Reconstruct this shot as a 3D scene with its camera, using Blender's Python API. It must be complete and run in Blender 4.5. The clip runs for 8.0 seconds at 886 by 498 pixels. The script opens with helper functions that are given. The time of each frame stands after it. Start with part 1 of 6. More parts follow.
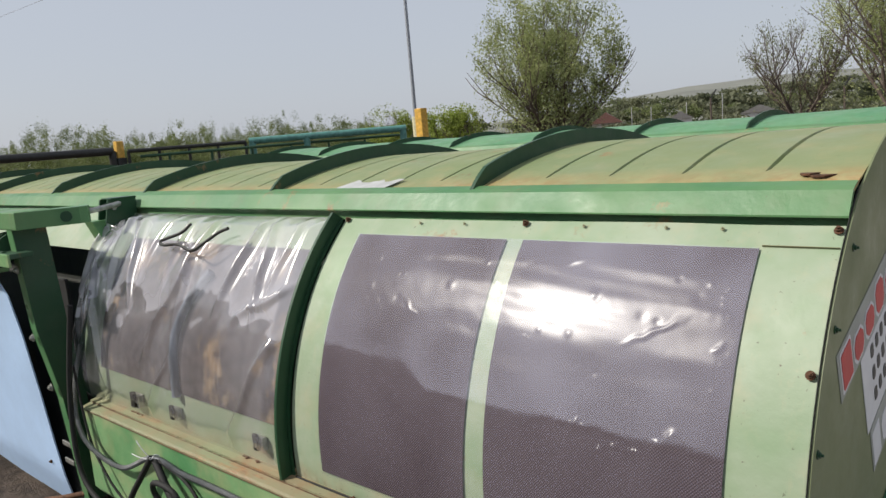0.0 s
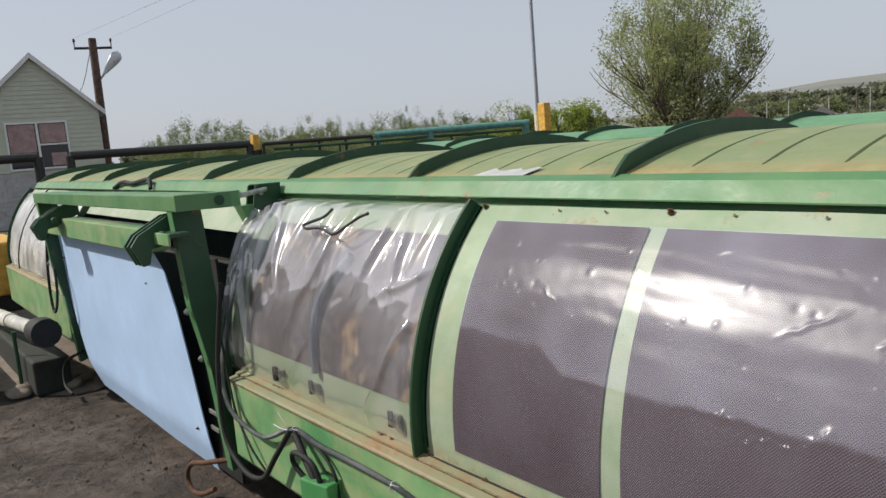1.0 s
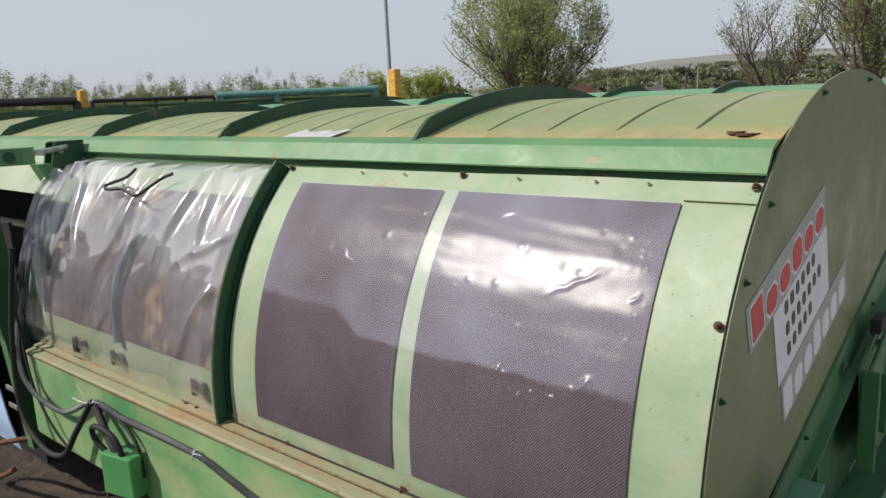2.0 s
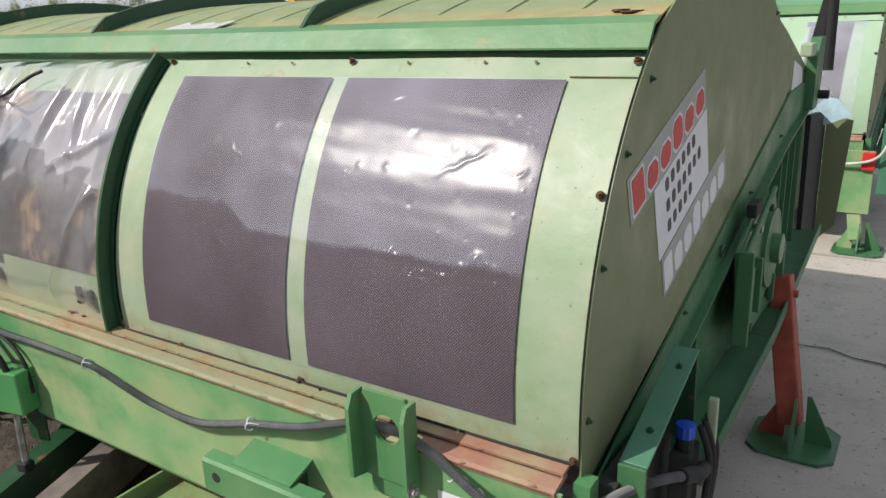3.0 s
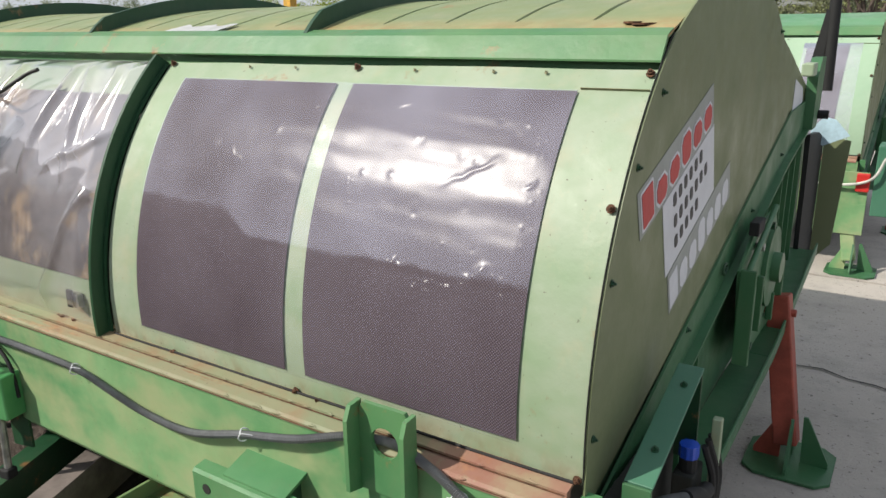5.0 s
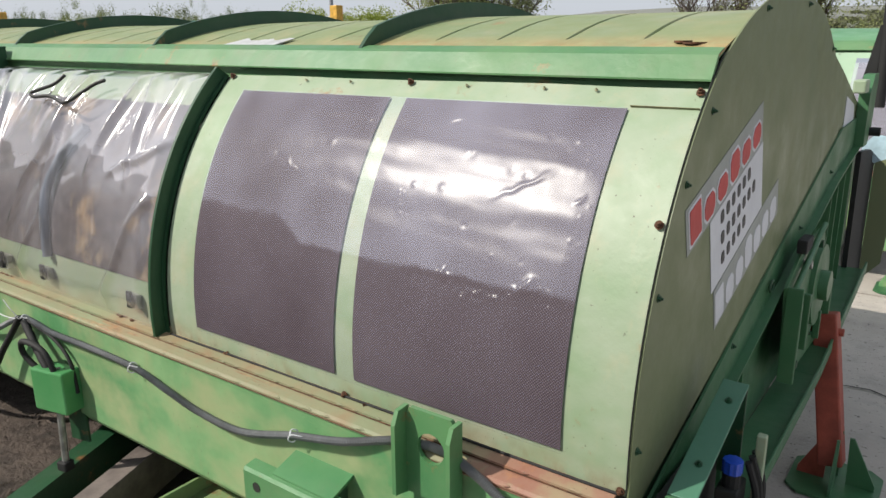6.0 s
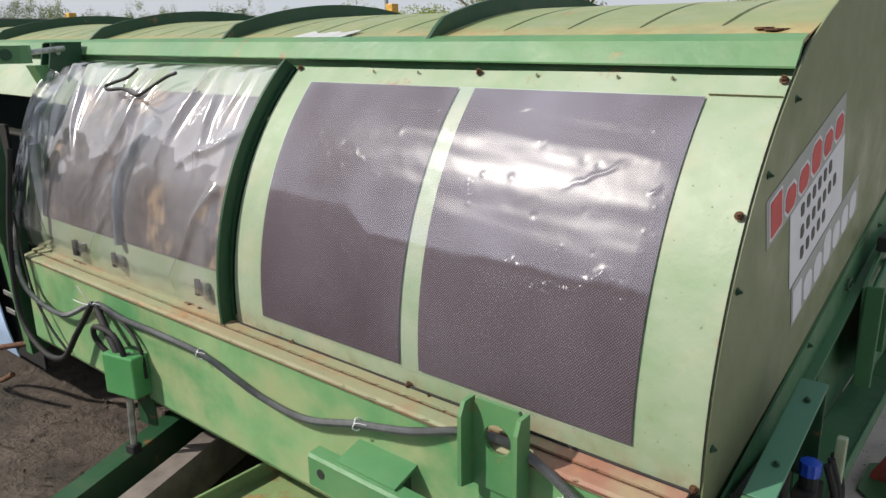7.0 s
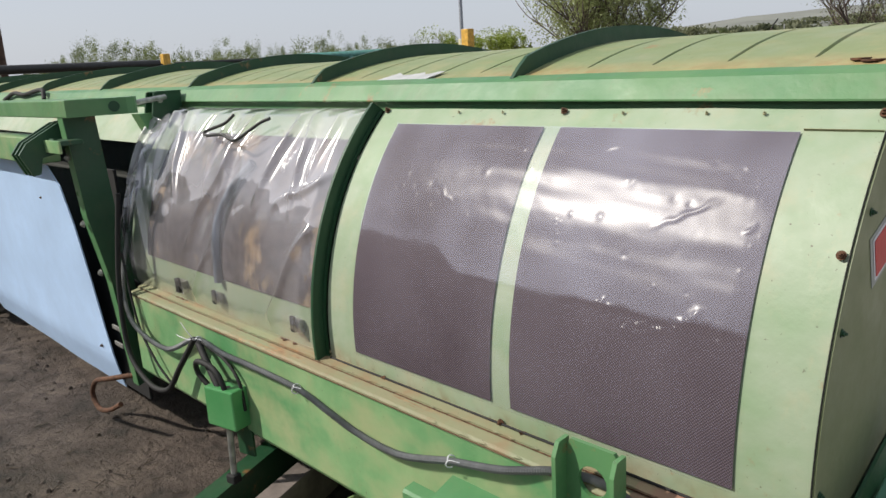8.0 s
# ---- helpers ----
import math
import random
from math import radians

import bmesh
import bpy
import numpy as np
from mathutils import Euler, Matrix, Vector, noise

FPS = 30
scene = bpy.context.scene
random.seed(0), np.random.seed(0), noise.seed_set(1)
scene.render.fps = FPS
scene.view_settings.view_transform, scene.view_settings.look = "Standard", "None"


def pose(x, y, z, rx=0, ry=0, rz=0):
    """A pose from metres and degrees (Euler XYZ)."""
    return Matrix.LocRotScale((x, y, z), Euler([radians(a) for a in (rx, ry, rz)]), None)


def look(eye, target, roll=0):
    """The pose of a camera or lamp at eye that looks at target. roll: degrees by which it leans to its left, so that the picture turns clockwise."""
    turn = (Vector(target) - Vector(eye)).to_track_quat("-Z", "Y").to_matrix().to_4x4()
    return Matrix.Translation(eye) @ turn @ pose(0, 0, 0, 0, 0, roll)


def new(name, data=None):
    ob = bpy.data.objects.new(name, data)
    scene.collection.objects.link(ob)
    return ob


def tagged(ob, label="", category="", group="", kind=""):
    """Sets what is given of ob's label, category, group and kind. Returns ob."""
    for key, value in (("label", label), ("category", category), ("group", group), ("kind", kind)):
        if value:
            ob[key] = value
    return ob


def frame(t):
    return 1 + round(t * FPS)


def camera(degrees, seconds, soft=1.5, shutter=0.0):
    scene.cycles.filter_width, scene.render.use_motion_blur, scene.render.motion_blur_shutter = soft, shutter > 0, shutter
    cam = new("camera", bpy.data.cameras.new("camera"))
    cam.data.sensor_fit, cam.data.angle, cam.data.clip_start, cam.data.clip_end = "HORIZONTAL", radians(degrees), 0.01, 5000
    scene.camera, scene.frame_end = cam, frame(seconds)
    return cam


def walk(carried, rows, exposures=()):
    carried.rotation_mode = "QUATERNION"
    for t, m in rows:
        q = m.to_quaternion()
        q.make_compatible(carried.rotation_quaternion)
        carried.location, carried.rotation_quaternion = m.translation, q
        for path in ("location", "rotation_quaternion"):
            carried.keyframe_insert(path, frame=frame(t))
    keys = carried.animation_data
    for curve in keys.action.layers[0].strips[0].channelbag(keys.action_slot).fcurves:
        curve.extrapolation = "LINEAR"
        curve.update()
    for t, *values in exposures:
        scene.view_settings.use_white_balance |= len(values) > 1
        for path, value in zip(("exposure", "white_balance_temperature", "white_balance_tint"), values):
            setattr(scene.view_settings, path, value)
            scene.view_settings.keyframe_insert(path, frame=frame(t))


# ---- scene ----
cam = camera(61.4, 8.0)
PATH = [
    (0, (0.378, -1.476, 1.68), (-0.962, -0.022, 1.382), -4.9),
    (0.5, (0.359, -1.516, 1.67), (-1.137, -0.22, 1.388), -5.3),
    (1, (0.355, -1.536, 1.662), (-1.199, -0.309, 1.378), -4.6),
    (1.5, (0.391, -1.487, 1.657), (-1.057, -0.144, 1.34), -3.2),
    (2, (0.453, -1.431, 1.638), (-0.825, 0.056, 1.244), -2.7),
    (2.2, (0.463, -1.434, 1.615), (-0.758, 0.087, 1.17), -2.9),
    (3.3, (0.491, -1.406, 1.531), (-0.545, 0.193, 0.924), -1.8),
    (3.5, (0.488, -1.401, 1.53), (-0.537, 0.204, 0.92), -1.4),
    (4, (0.445, -1.401, 1.525), (-0.564, 0.218, 0.925), -0.8),
    (5.5, (0.448, -1.43, 1.54), (-0.636, 0.161, 0.995), -0.7),
    (6, (0.45, -1.455, 1.547), (-0.683, 0.104, 1.011), -0.4),
    (6.5, (0.452, -1.463, 1.541), (-0.73, 0.056, 0.999), -0.3),
    (7, (0.417, -1.474, 1.527), (-0.822, 0.001, 0.989), -0.7),
    (7.5, (0.397, -1.463, 1.529), (-0.915, -0.047, 1.008), -1.9),
    (8, (0.411, -1.5, 1.578), (-0.992, -0.156, 1.1), -3.4),
]
walk(cam, [(t, look(eye, target, roll)) for t, eye, target, roll in PATH], exposures=[(0, -0.16), (2, -0.10), (3.5, 0.08), (7, 0.06), (8, -0.02)])

# ---- light: hazy spring sun, thin bright sky ----
SUN = Vector((-0.52, -0.56, 0.645)).normalized()
world = bpy.data.worlds.new("hazy_sky")
scene.world = world
world.use_nodes = True
wn = world.node_tree.nodes
sky = wn.new("ShaderNodeTexSky")
sky.sky_type = "NISHITA"
sky.sun_disc = False
sky.sun_elevation = math.asin(SUN.z)
sky.sun_rotation = math.atan2(SUN.x, SUN.y)
sky.air_density, sky.dust_density, sky.ozone_density = 1.0, 2.0, 1.0
wn["Background"].inputs["Strength"].default_value = 0.112
veil = wn.new("ShaderNodeMix")  # thin even haze over the blue
veil.data_type = "RGBA"
veil.inputs[0].default_value = 0.78
veil.inputs[7].default_value = (5.65, 6.0, 6.72, 1)
world.node_tree.links.new(sky.outputs[0], veil.inputs[6])
world.node_tree.links.new(veil.outputs[2], wn["Background"].inputs["Color"])
sun = new("sun", bpy.data.lights.new("sun", "SUN"))
sun.data.energy, sun.data.angle, sun.data.color = 4.9, radians(0.9), (1.0, 0.94, 0.85)
sun.matrix_world = look(SUN * 40, (0, 0, 0))


# ---- materials ----
def material(name):
    m = bpy.data.materials.new(name)
    m.use_nodes = True
    nt = m.node_tree
    return m, nt, nt.nodes["Principled BSDF"]


def node(nt, kind, **inputs):
    n = nt.nodes.new(kind)
    for k, v in inputs.items():
        n.inputs[k.replace("_", " ")].default_value = v
    return n


def noise_fac(nt, scale, detail=4, lo=0.4, hi=0.6, stretch=(1, 1, 1), rough=0.6):
    """A clipped noise between 0 and 1 in object metres."""
    tc = nt.nodes.new("ShaderNodeTexCoord")
    mp = nt.nodes.new("ShaderNodeMapping")
    mp.inputs["Scale"].default_value = stretch
    nt.links.new(tc.outputs["Object"], mp.inputs["Vector"])
    n = node(nt, "ShaderNodeTexNoise", Scale=scale, Detail=detail, Roughness=rough)
    nt.links.new(mp.outputs[0], n.inputs["Vector"])
    r = nt.nodes.new("ShaderNodeMapRange")
    r.inputs["From Min"].default_value, r.inputs["From Max"].default_value = lo, hi
    nt.links.new(n.outputs["Fac"], r.inputs["Value"])
    return r.outputs["Result"]


def mix(nt, fac, a, b):
    m = nt.nodes.new("ShaderNodeMix")
    m.data_type = "RGBA"
    for i, v in ((0, fac), (6, a), (7, b)):
        if isinstance(v, (tuple, list)):
            m.inputs[i].default_value = (*v, 1)
        elif isinstance(v, float):
            m.inputs[i].default_value = v
        else:
            nt.links.new(v, m.inputs[i])
    return m.outputs[2]


def times(nt, a, b):
    m = nt.nodes.new("ShaderNodeMath")
    m.operation = "MULTIPLY"
    for i, v in ((0, a), (1, b)):
        if isinstance(v, float):
            m.inputs[i].default_value = v
        else:
            nt.links.new(v, m.inputs[i])
    return m.outputs[0]


def bump(nt, bsdf, height, strength=0.3, distance=0.01):
    b = nt.nodes.new("ShaderNodeBump")
    b.inputs["Strength"].default_value, b.inputs["Distance"].default_value = strength, distance
    nt.links.new(height, b.inputs["Height"])
    nt.links.new(b.outputs[0], bsdf.inputs["Normal"])


def paint(name, base, faded, rust=0.0, rough=0.42, dirt=(0.16, 0.13, 0.09), dirt_amount=0.25, rust_stretch=(1, 1, 1), edge_rust=False, stain=None, foot_dirt=False):
    """Old farm machine paint: faded blotches, dust, scratches and rust specks."""
    m, nt, p = material(name)
    c = mix(nt, noise_fac(nt, 2.2, 5, 0.38, 0.66), base, faded)
    c = mix(nt, times(nt, noise_fac(nt, 9.0, 6, 0.5, 0.75), dirt_amount), c, dirt)
    c = mix(nt, times(nt, noise_fac(nt, 55.0, 3, 0.6, 0.8), 0.25), c, faded)
    c = mix(nt, times(nt, noise_fac(nt, 24.0, 7, 0.56, 0.72, (1, 1, 0.3), rough=0.7), 0.6 * dirt_amount), c, dirt)
    c = mix(nt, times(nt, noise_fac(nt, 110.0, 2, 0.70, 0.76), min(1.0, 1.4 * dirt_amount)), c, (0.09, 0.07, 0.045))
    c = mix(nt, times(nt, noise_fac(nt, 18.0, 8, 0.60, 0.66, (0.12, 1, 1), rough=0.8), 0.7 * dirt_amount), c, faded)
    if stain:  # sun-bleached patches with soft borders
        c = mix(nt, times(nt, noise_fac(nt, 4.6, 3, 0.44, 0.70, (1, 1, 1.5)), 0.8), c, stain)
    if rust:
        f = noise_fac(nt, 7.0, 8, 0.62 - 0.14 * rust, 0.74 - 0.1 * rust, rust_stretch, rough=0.75)
        c = mix(nt, f, c, mix(nt, noise_fac(nt, 40.0, 4), (0.20, 0.075, 0.03), (0.36, 0.17, 0.07)))
    if foot_dirt:  # splashed mud and rust runs along the sheet's lower edge
        tc = nt.nodes.new("ShaderNodeTexCoord")
        sep = nt.nodes.new("ShaderNodeSeparateXYZ")
        nt.links.new(tc.outputs["Object"], sep.inputs[0])
        e = nt.nodes.new("ShaderNodeMapRange")
        e.inputs["From Min"].default_value, e.inputs["From Max"].default_value = 0.79, 0.735
        nt.links.new(sep.outputs[2], e.inputs["Value"])
        f = times(nt, e.outputs[0], noise_fac(nt, 9.0, 7, 0.40, 0.66, (1.0, 1.0, 0.5), rough=0.7))
        c = mix(nt, times(nt, f, 0.7), c, mix(nt, noise_fac(nt, 26.0, 4), (0.24, 0.13, 0.06), (0.36, 0.31, 0.20)))
    if edge_rust:  # water stands along the rail and stains the lower edge of the sheet
        tc = nt.nodes.new("ShaderNodeTexCoord")
        sep = nt.nodes.new("ShaderNodeSeparateXYZ")
        nt.links.new(tc.outputs["Object"], sep.inputs[0])
        e = nt.nodes.new("ShaderNodeMapRange")
        e.inputs["From Min"].default_value, e.inputs["From Max"].default_value = 0.19, 0.06
        nt.links.new(sep.outputs[1], e.inputs["Value"])
        f = times(nt, e.outputs[0], noise_fac(nt, 5.0, 7, 0.25, 0.62, (0.6, 2.0, 1.0), rough=0.7))
        c = mix(nt, f, c, mix(nt, noise_fac(nt, 30.0, 4), (0.42, 0.20, 0.075), (0.46, 0.33, 0.15)))
    nt.links.new(c, p.inputs["Base Color"])
    r = nt.nodes.new("ShaderNodeMapRange")
    r.inputs["To Min"].default_value, r.inputs["To Max"].default_value = rough - 0.1, rough + 0.22
    nt.links.new(noise_fac(nt, 6.0, 6, 0.3, 0.7), r.inputs["Value"])
    nt.links.new(r.outputs[0], p.inputs["Roughness"])
    bump(nt, p, noise_fac(nt, 14.0, 5, 0.3, 0.7), 0.12, 0.006)
    return m


def simple(name, colour, rough=0.6, metal=0.0, vary=0.25, scale=12.0):
    m, nt, p = material(name)
    dark = tuple(v * (1 - vary) for v in colour)
    light = tuple(min(1, v * (1 + vary)) for v in colour)
    c = mix(nt, noise_fac(nt, scale, 6, 0.35, 0.65), dark, light)
    c = mix(nt, times(nt, noise_fac(nt, scale * 7, 3, 0.5, 0.8), 0.4), c, dark)
    nt.links.new(c, p.inputs["Base Color"])
    p.inputs["Roughness"].default_value, p.inputs["Metallic"].default_value = rough, metal
    bump(nt, p, noise_fac(nt, scale * 3, 4, 0.3, 0.7), 0.15, 0.004)
    return m


GREEN = paint("green_paint", (0.085, 0.245, 0.098), (0.25, 0.40, 0.19), 0.0, dirt=(0.28, 0.27, 0.14), dirt_amount=0.45, stain=(0.33, 0.36, 0.19))
BOX_GREEN = paint("bright_box_paint", (0.055, 0.23, 0.075), (0.11, 0.30, 0.12), 0.0, 0.38, dirt_amount=0.2)
GREEN_LEDGE = paint("rusty_ledge_paint", (0.205, 0.22, 0.125), (0.27, 0.215, 0.125), 0.65, 0.6, dirt=(0.25, 0.145, 0.075), dirt_amount=0.75, rust_stretch=(0.35, 3, 3), stain=(0.20, 0.25, 0.135))
PRIMER_LEDGE = paint("red_primer_ledge", (0.27, 0.12, 0.085), (0.30, 0.24, 0.15), 0.4, 0.6, dirt=(0.30, 0.28, 0.16), dirt_amount=0.9)
# copy of the green darkened for parts that stand in shade
GREEN_SHADE = paint("shaded_green_paint", (0.032, 0.120, 0.048), (0.055, 0.150, 0.066), 0.0, 0.42, dirt_amount=0.10)
BLUE_GREEN = paint("blue_green_paint", (0.055, 0.165, 0.10), (0.07, 0.19, 0.12), 0.0, 0.35, dirt_amount=0.05)
BRACKET = paint("bracket_green_paint", (0.050, 0.175, 0.066), (0.105, 0.245, 0.10), 0.06, 0.34)
RAIL = paint("rail_green_paint", (0.060, 0.185, 0.070), (0.12, 0.24, 0.10), 0.10)
TRAY = paint("rust_streaked_green", (0.13, 0.26, 0.10), (0.24, 0.30, 0.13), 0.8, 0.6)
# dark green, deepened further since most of its parts face away from the sun
DARK_GREEN = paint("dark_shaded_green_paint", (0.011, 0.052, 0.022), (0.019, 0.072, 0.031), 0.02, 0.38, dirt_amount=0.1)
SAGE = paint("sage_sheet_paint", (0.235, 0.315, 0.195), (0.355, 0.405, 0.305), 0.10, 0.44, dirt=(0.40, 0.37, 0.24), dirt_amount=0.6, foot_dirt=True, stain=(0.20, 0.305, 0.165))
PLATE = paint("olive_plate_paint", (0.150, 0.178, 0.088), (0.168, 0.194, 0.098), 0.0, 0.42, dirt_amount=0.05)
ROOF = paint("roof_paint", (0.185, 0.235, 0.105), (0.22, 0.26, 0.125), 0.08, 0.5, dirt=(0.36, 0.30, 0.15), dirt_amount=0.5, edge_rust=True)
MINT = paint("mint_sheet_paint", (0.27, 0.41, 0.27), (0.36, 0.48, 0.34), 0.0, 0.4, dirt_amount=0.15)
TEAL = paint("blue_green_roof_paint", (0.085, 0.24, 0.115), (0.14, 0.30, 0.15), 0.03, 0.45)
RUST_RED = simple("red_oxide_paint", (0.30, 0.06, 0.035), 0.55)
RUST = simple("rusty_steel", (0.10, 0.045, 0.022), 0.85, 0.1, 0.5, 60)
STEEL = simple("worn_steel", (0.35, 0.35, 0.33), 0.45, 0.7, 0.3, 30)
BLACK = simple("black_rubber", (0.009, 0.009, 0.009), 0.75)
# near-black put in for shade in holes, gaps and hollows; also a dark beam
VOID = simple("near_black", (0.02, 0.022, 0.018), 0.8)
CONDUIT = simple("grey_conduit_plastic", (0.17, 0.175, 0.175), 0.5, 0, 0.2, 20)
BLACK_PAINT = simple("black_steel_paint", (0.02, 0.02, 0.018), 0.5)
YELLOW = simple("yellow_paint", (0.62, 0.36, 0.06), 0.5)
WHITE = simple("white_paint", (0.72, 0.72, 0.70), 0.6, 0, 0.06)
BLUE = simple("light_blue_sheet_paint", (0.44, 0.60, 0.84), 0.45, 0, 0.08, 2.5)
BLUE_CAP = simple("blue_plastic", (0.01, 0.06, 0.42), 0.35)
RED = simple("red_paint", (0.55, 0.03, 0.025), 0.4, 0, 0.1)
PAPER = simple("white_vinyl", (0.62, 0.63, 0.66), 0.5, 0, 0.05)
GREY_VINYL = simple("grey_vinyl", (0.30, 0.32, 0.30), 0.5, 0, 0.08)
INK = simple("black_ink", (0.02, 0.02, 0.025), 0.5, 0, 0.1)
SIGN_RED = simple("red_vinyl", (0.46, 0.035, 0.035), 0.5, 0, 0.08)
DUSTY_STEEL = simple("dusty_painted_steel", (0.15, 0.125, 0.11), 0.8, 0, 0.3, 10)
WOOD = simple("weathered_pole_wood", (0.10, 0.06, 0.045), 0.9, 0, 0.4, 9)
SIDING = simple("cream_siding", (0.50, 0.52, 0.42), 0.6, 0, 0.06, 3)
BRICK = simple("pale_brick", (0.42, 0.42, 0.42), 0.85, 0, 0.15, 4)
CURTAIN = simple("pink_curtain", (0.36, 0.25, 0.24), 0.9, 0, 0.2, 6)


def screen_material():
    """Fine woven screen, warm dark grey, with dust."""
    m, nt, p = material("woven_screen")
    uv = nt.nodes.new("ShaderNodeTexCoord")
    sep = nt.nodes.new("ShaderNodeSeparateXYZ")
    nt.links.new(uv.outputs["UV"], sep.inputs[0])
    waves = []
    for i in (0, 1):
        a = times(nt, sep.outputs[i], 2 * math.pi / 0.0066)
        s = nt.nodes.new("ShaderNodeMath")
        s.operation = "SINE"
        nt.links.new(a, s.inputs[0])
        waves.append(s.outputs[0])
    w = times(nt, waves[0], waves[1])
    r = nt.nodes.new("ShaderNodeMapRange")
    r.inputs["From Min"].default_value, r.inputs["From Max"].default_value = -0.5, 0.9
    nt.links.new(w, r.inputs["Value"])
    base = mix(nt, noise_fac(nt, 3.0, 6, 0.35, 0.7), (0.028, 0.018, 0.024), (0.048, 0.034, 0.041))
    c = mix(nt, times(nt, r.outputs[0], 0.36), base, (0.33, 0.265, 0.305))
    nt.links.new(c, p.inputs["Base Color"])
    p.inputs["Roughness"].default_value = 0.6
    p.inputs["Specular IOR Level"].default_value = 0.2
    return m


def dusty_screen_material():
    """The same screen behind the loose sheet, with brown crop dust caked on it."""
    m, nt, p = material("dusty_screen")
    base = mix(nt, noise_fac(nt, 30.0, 4), (0.055, 0.042, 0.046), (0.095, 0.076, 0.080))
    f = noise_fac(nt, 2.6, 7, 0.54, 0.62, (1.3, 1.0, 1.0), rough=0.65)
    c = mix(nt, f, base, mix(nt, noise_fac(nt, 25.0, 6, 0.3, 0.7, (3, 1, 0.4)), (0.20, 0.12, 0.07), (0.40, 0.31, 0.22)))
    nt.links.new(c, p.inputs["Base Color"])
    p.inputs["Roughness"].default_value = 0.8
    return m


def film_material(name, haze, rough, tint=(0.80, 0.80, 0.82), ior=1.5, layers=1.0, scuff=0.0, reflect_line=None):
    """Clear plastic film: lets the ground show, with a glossy skin and a milky haze; layers: film lies doubled and
    reflects that many times a single sheet; scuff: share of the skin rubbed dull; the last tuple thins the haze below a
    ragged line, in place of sky reflected above a dark skyline: (climb, raggedness, height, scale and detail of the
    line, haze left below)."""
    m, nt, p = material(name)
    nt.nodes.remove(p)
    out = nt.nodes["Material Output"]
    clear = nt.nodes.new("ShaderNodeBsdfTransparent")
    clear.inputs[0].default_value = (0.95, 0.95, 0.95, 1)
    milk = nt.nodes.new("ShaderNodeBsdfDiffuse")
    milk.inputs[0].default_value = (*tint, 1)
    gloss = nt.nodes.new("ShaderNodeBsdfGlossy")
    gloss.distribution = "BECKMANN"
    r = nt.nodes.new("ShaderNodeMapRange")
    r.inputs["To Min"].default_value, r.inputs["To Max"].default_value = rough * 0.85, rough * 1.2
    nt.links.new(noise_fac(nt, 5.0, 1, 0.3, 0.7), r.inputs["Value"])
    nt.links.new(r.outputs[0], gloss.inputs["Roughness"])
    fog = times(nt, noise_fac(nt, 3.0, 2, 0.15, 0.70), haze)
    # stronger haze above the line is painted in for the reflected sky
    if reflect_line:
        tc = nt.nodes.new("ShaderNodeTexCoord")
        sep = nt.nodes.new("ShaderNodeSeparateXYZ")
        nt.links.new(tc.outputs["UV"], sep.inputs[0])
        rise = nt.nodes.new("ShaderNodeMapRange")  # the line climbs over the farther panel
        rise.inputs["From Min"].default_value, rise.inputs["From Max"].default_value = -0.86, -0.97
        rise.inputs["To Min"].default_value, rise.inputs["To Max"].default_value = 0.0, reflect_line[0]
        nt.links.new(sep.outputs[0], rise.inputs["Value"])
        wob = times(nt, noise_fac(nt, reflect_line[3], reflect_line[4], 0.0, 1.0), reflect_line[1])
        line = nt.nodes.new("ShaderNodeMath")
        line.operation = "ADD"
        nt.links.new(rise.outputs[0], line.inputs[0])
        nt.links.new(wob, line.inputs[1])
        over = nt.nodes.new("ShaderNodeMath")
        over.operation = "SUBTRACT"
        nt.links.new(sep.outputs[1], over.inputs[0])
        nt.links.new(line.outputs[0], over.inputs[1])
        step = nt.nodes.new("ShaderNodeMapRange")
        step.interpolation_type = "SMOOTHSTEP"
        step.inputs["From Min"].default_value, step.inputs["From Max"].default_value = reflect_line[2], reflect_line[2] + 0.018
        step.inputs["To Min"].default_value, step.inputs["To Max"].default_value = reflect_line[5], 1.0
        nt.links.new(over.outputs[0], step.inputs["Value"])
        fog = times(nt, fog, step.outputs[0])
    shine = times(nt, node(nt, "ShaderNodeFresnel", IOR=ior).outputs[0], layers)
    a = nt.nodes.new("ShaderNodeMixShader")
    nt.links.new(fog, a.inputs[0])
    nt.links.new(clear.outputs[0], a.inputs[1])
    nt.links.new(milk.outputs[0], a.inputs[2])
    b = nt.nodes.new("ShaderNodeMixShader")
    nt.links.new(shine, b.inputs[0])
    nt.links.new(a.outputs[0], b.inputs[1])
    dull = nt.nodes.new("ShaderNodeBsdfGlossy")
    dull.inputs["Roughness"].default_value = 0.27
    dull.distribution = "BECKMANN"
    skin = nt.nodes.new("ShaderNodeMixShader")
    skin.inputs[0].default_value = scuff
    nt.links.new(gloss.outputs[0], skin.inputs[1])
    nt.links.new(dull.outputs[0], skin.inputs[2])
    nt.links.new(skin.outputs[0], b.inputs[2])
    nt.links.new(b.outputs[0], out.inputs["Surface"])
    return m


SCREEN, DUSTY = screen_material(), dusty_screen_material()
# bluish milk over a ragged line imitates sky mirrored in the film
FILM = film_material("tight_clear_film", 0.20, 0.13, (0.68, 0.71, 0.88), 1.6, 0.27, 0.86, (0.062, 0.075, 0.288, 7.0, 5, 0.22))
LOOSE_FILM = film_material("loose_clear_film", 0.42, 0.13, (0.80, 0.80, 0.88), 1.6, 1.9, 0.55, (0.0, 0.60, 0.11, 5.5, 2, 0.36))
HAZY_FILM = film_material("hazed_film", 0.5, 0.3, (0.56, 0.57, 0.66))
WHITE_FILM = film_material("white_film", 1.2, 0.3, (0.75, 0.75, 0.74))


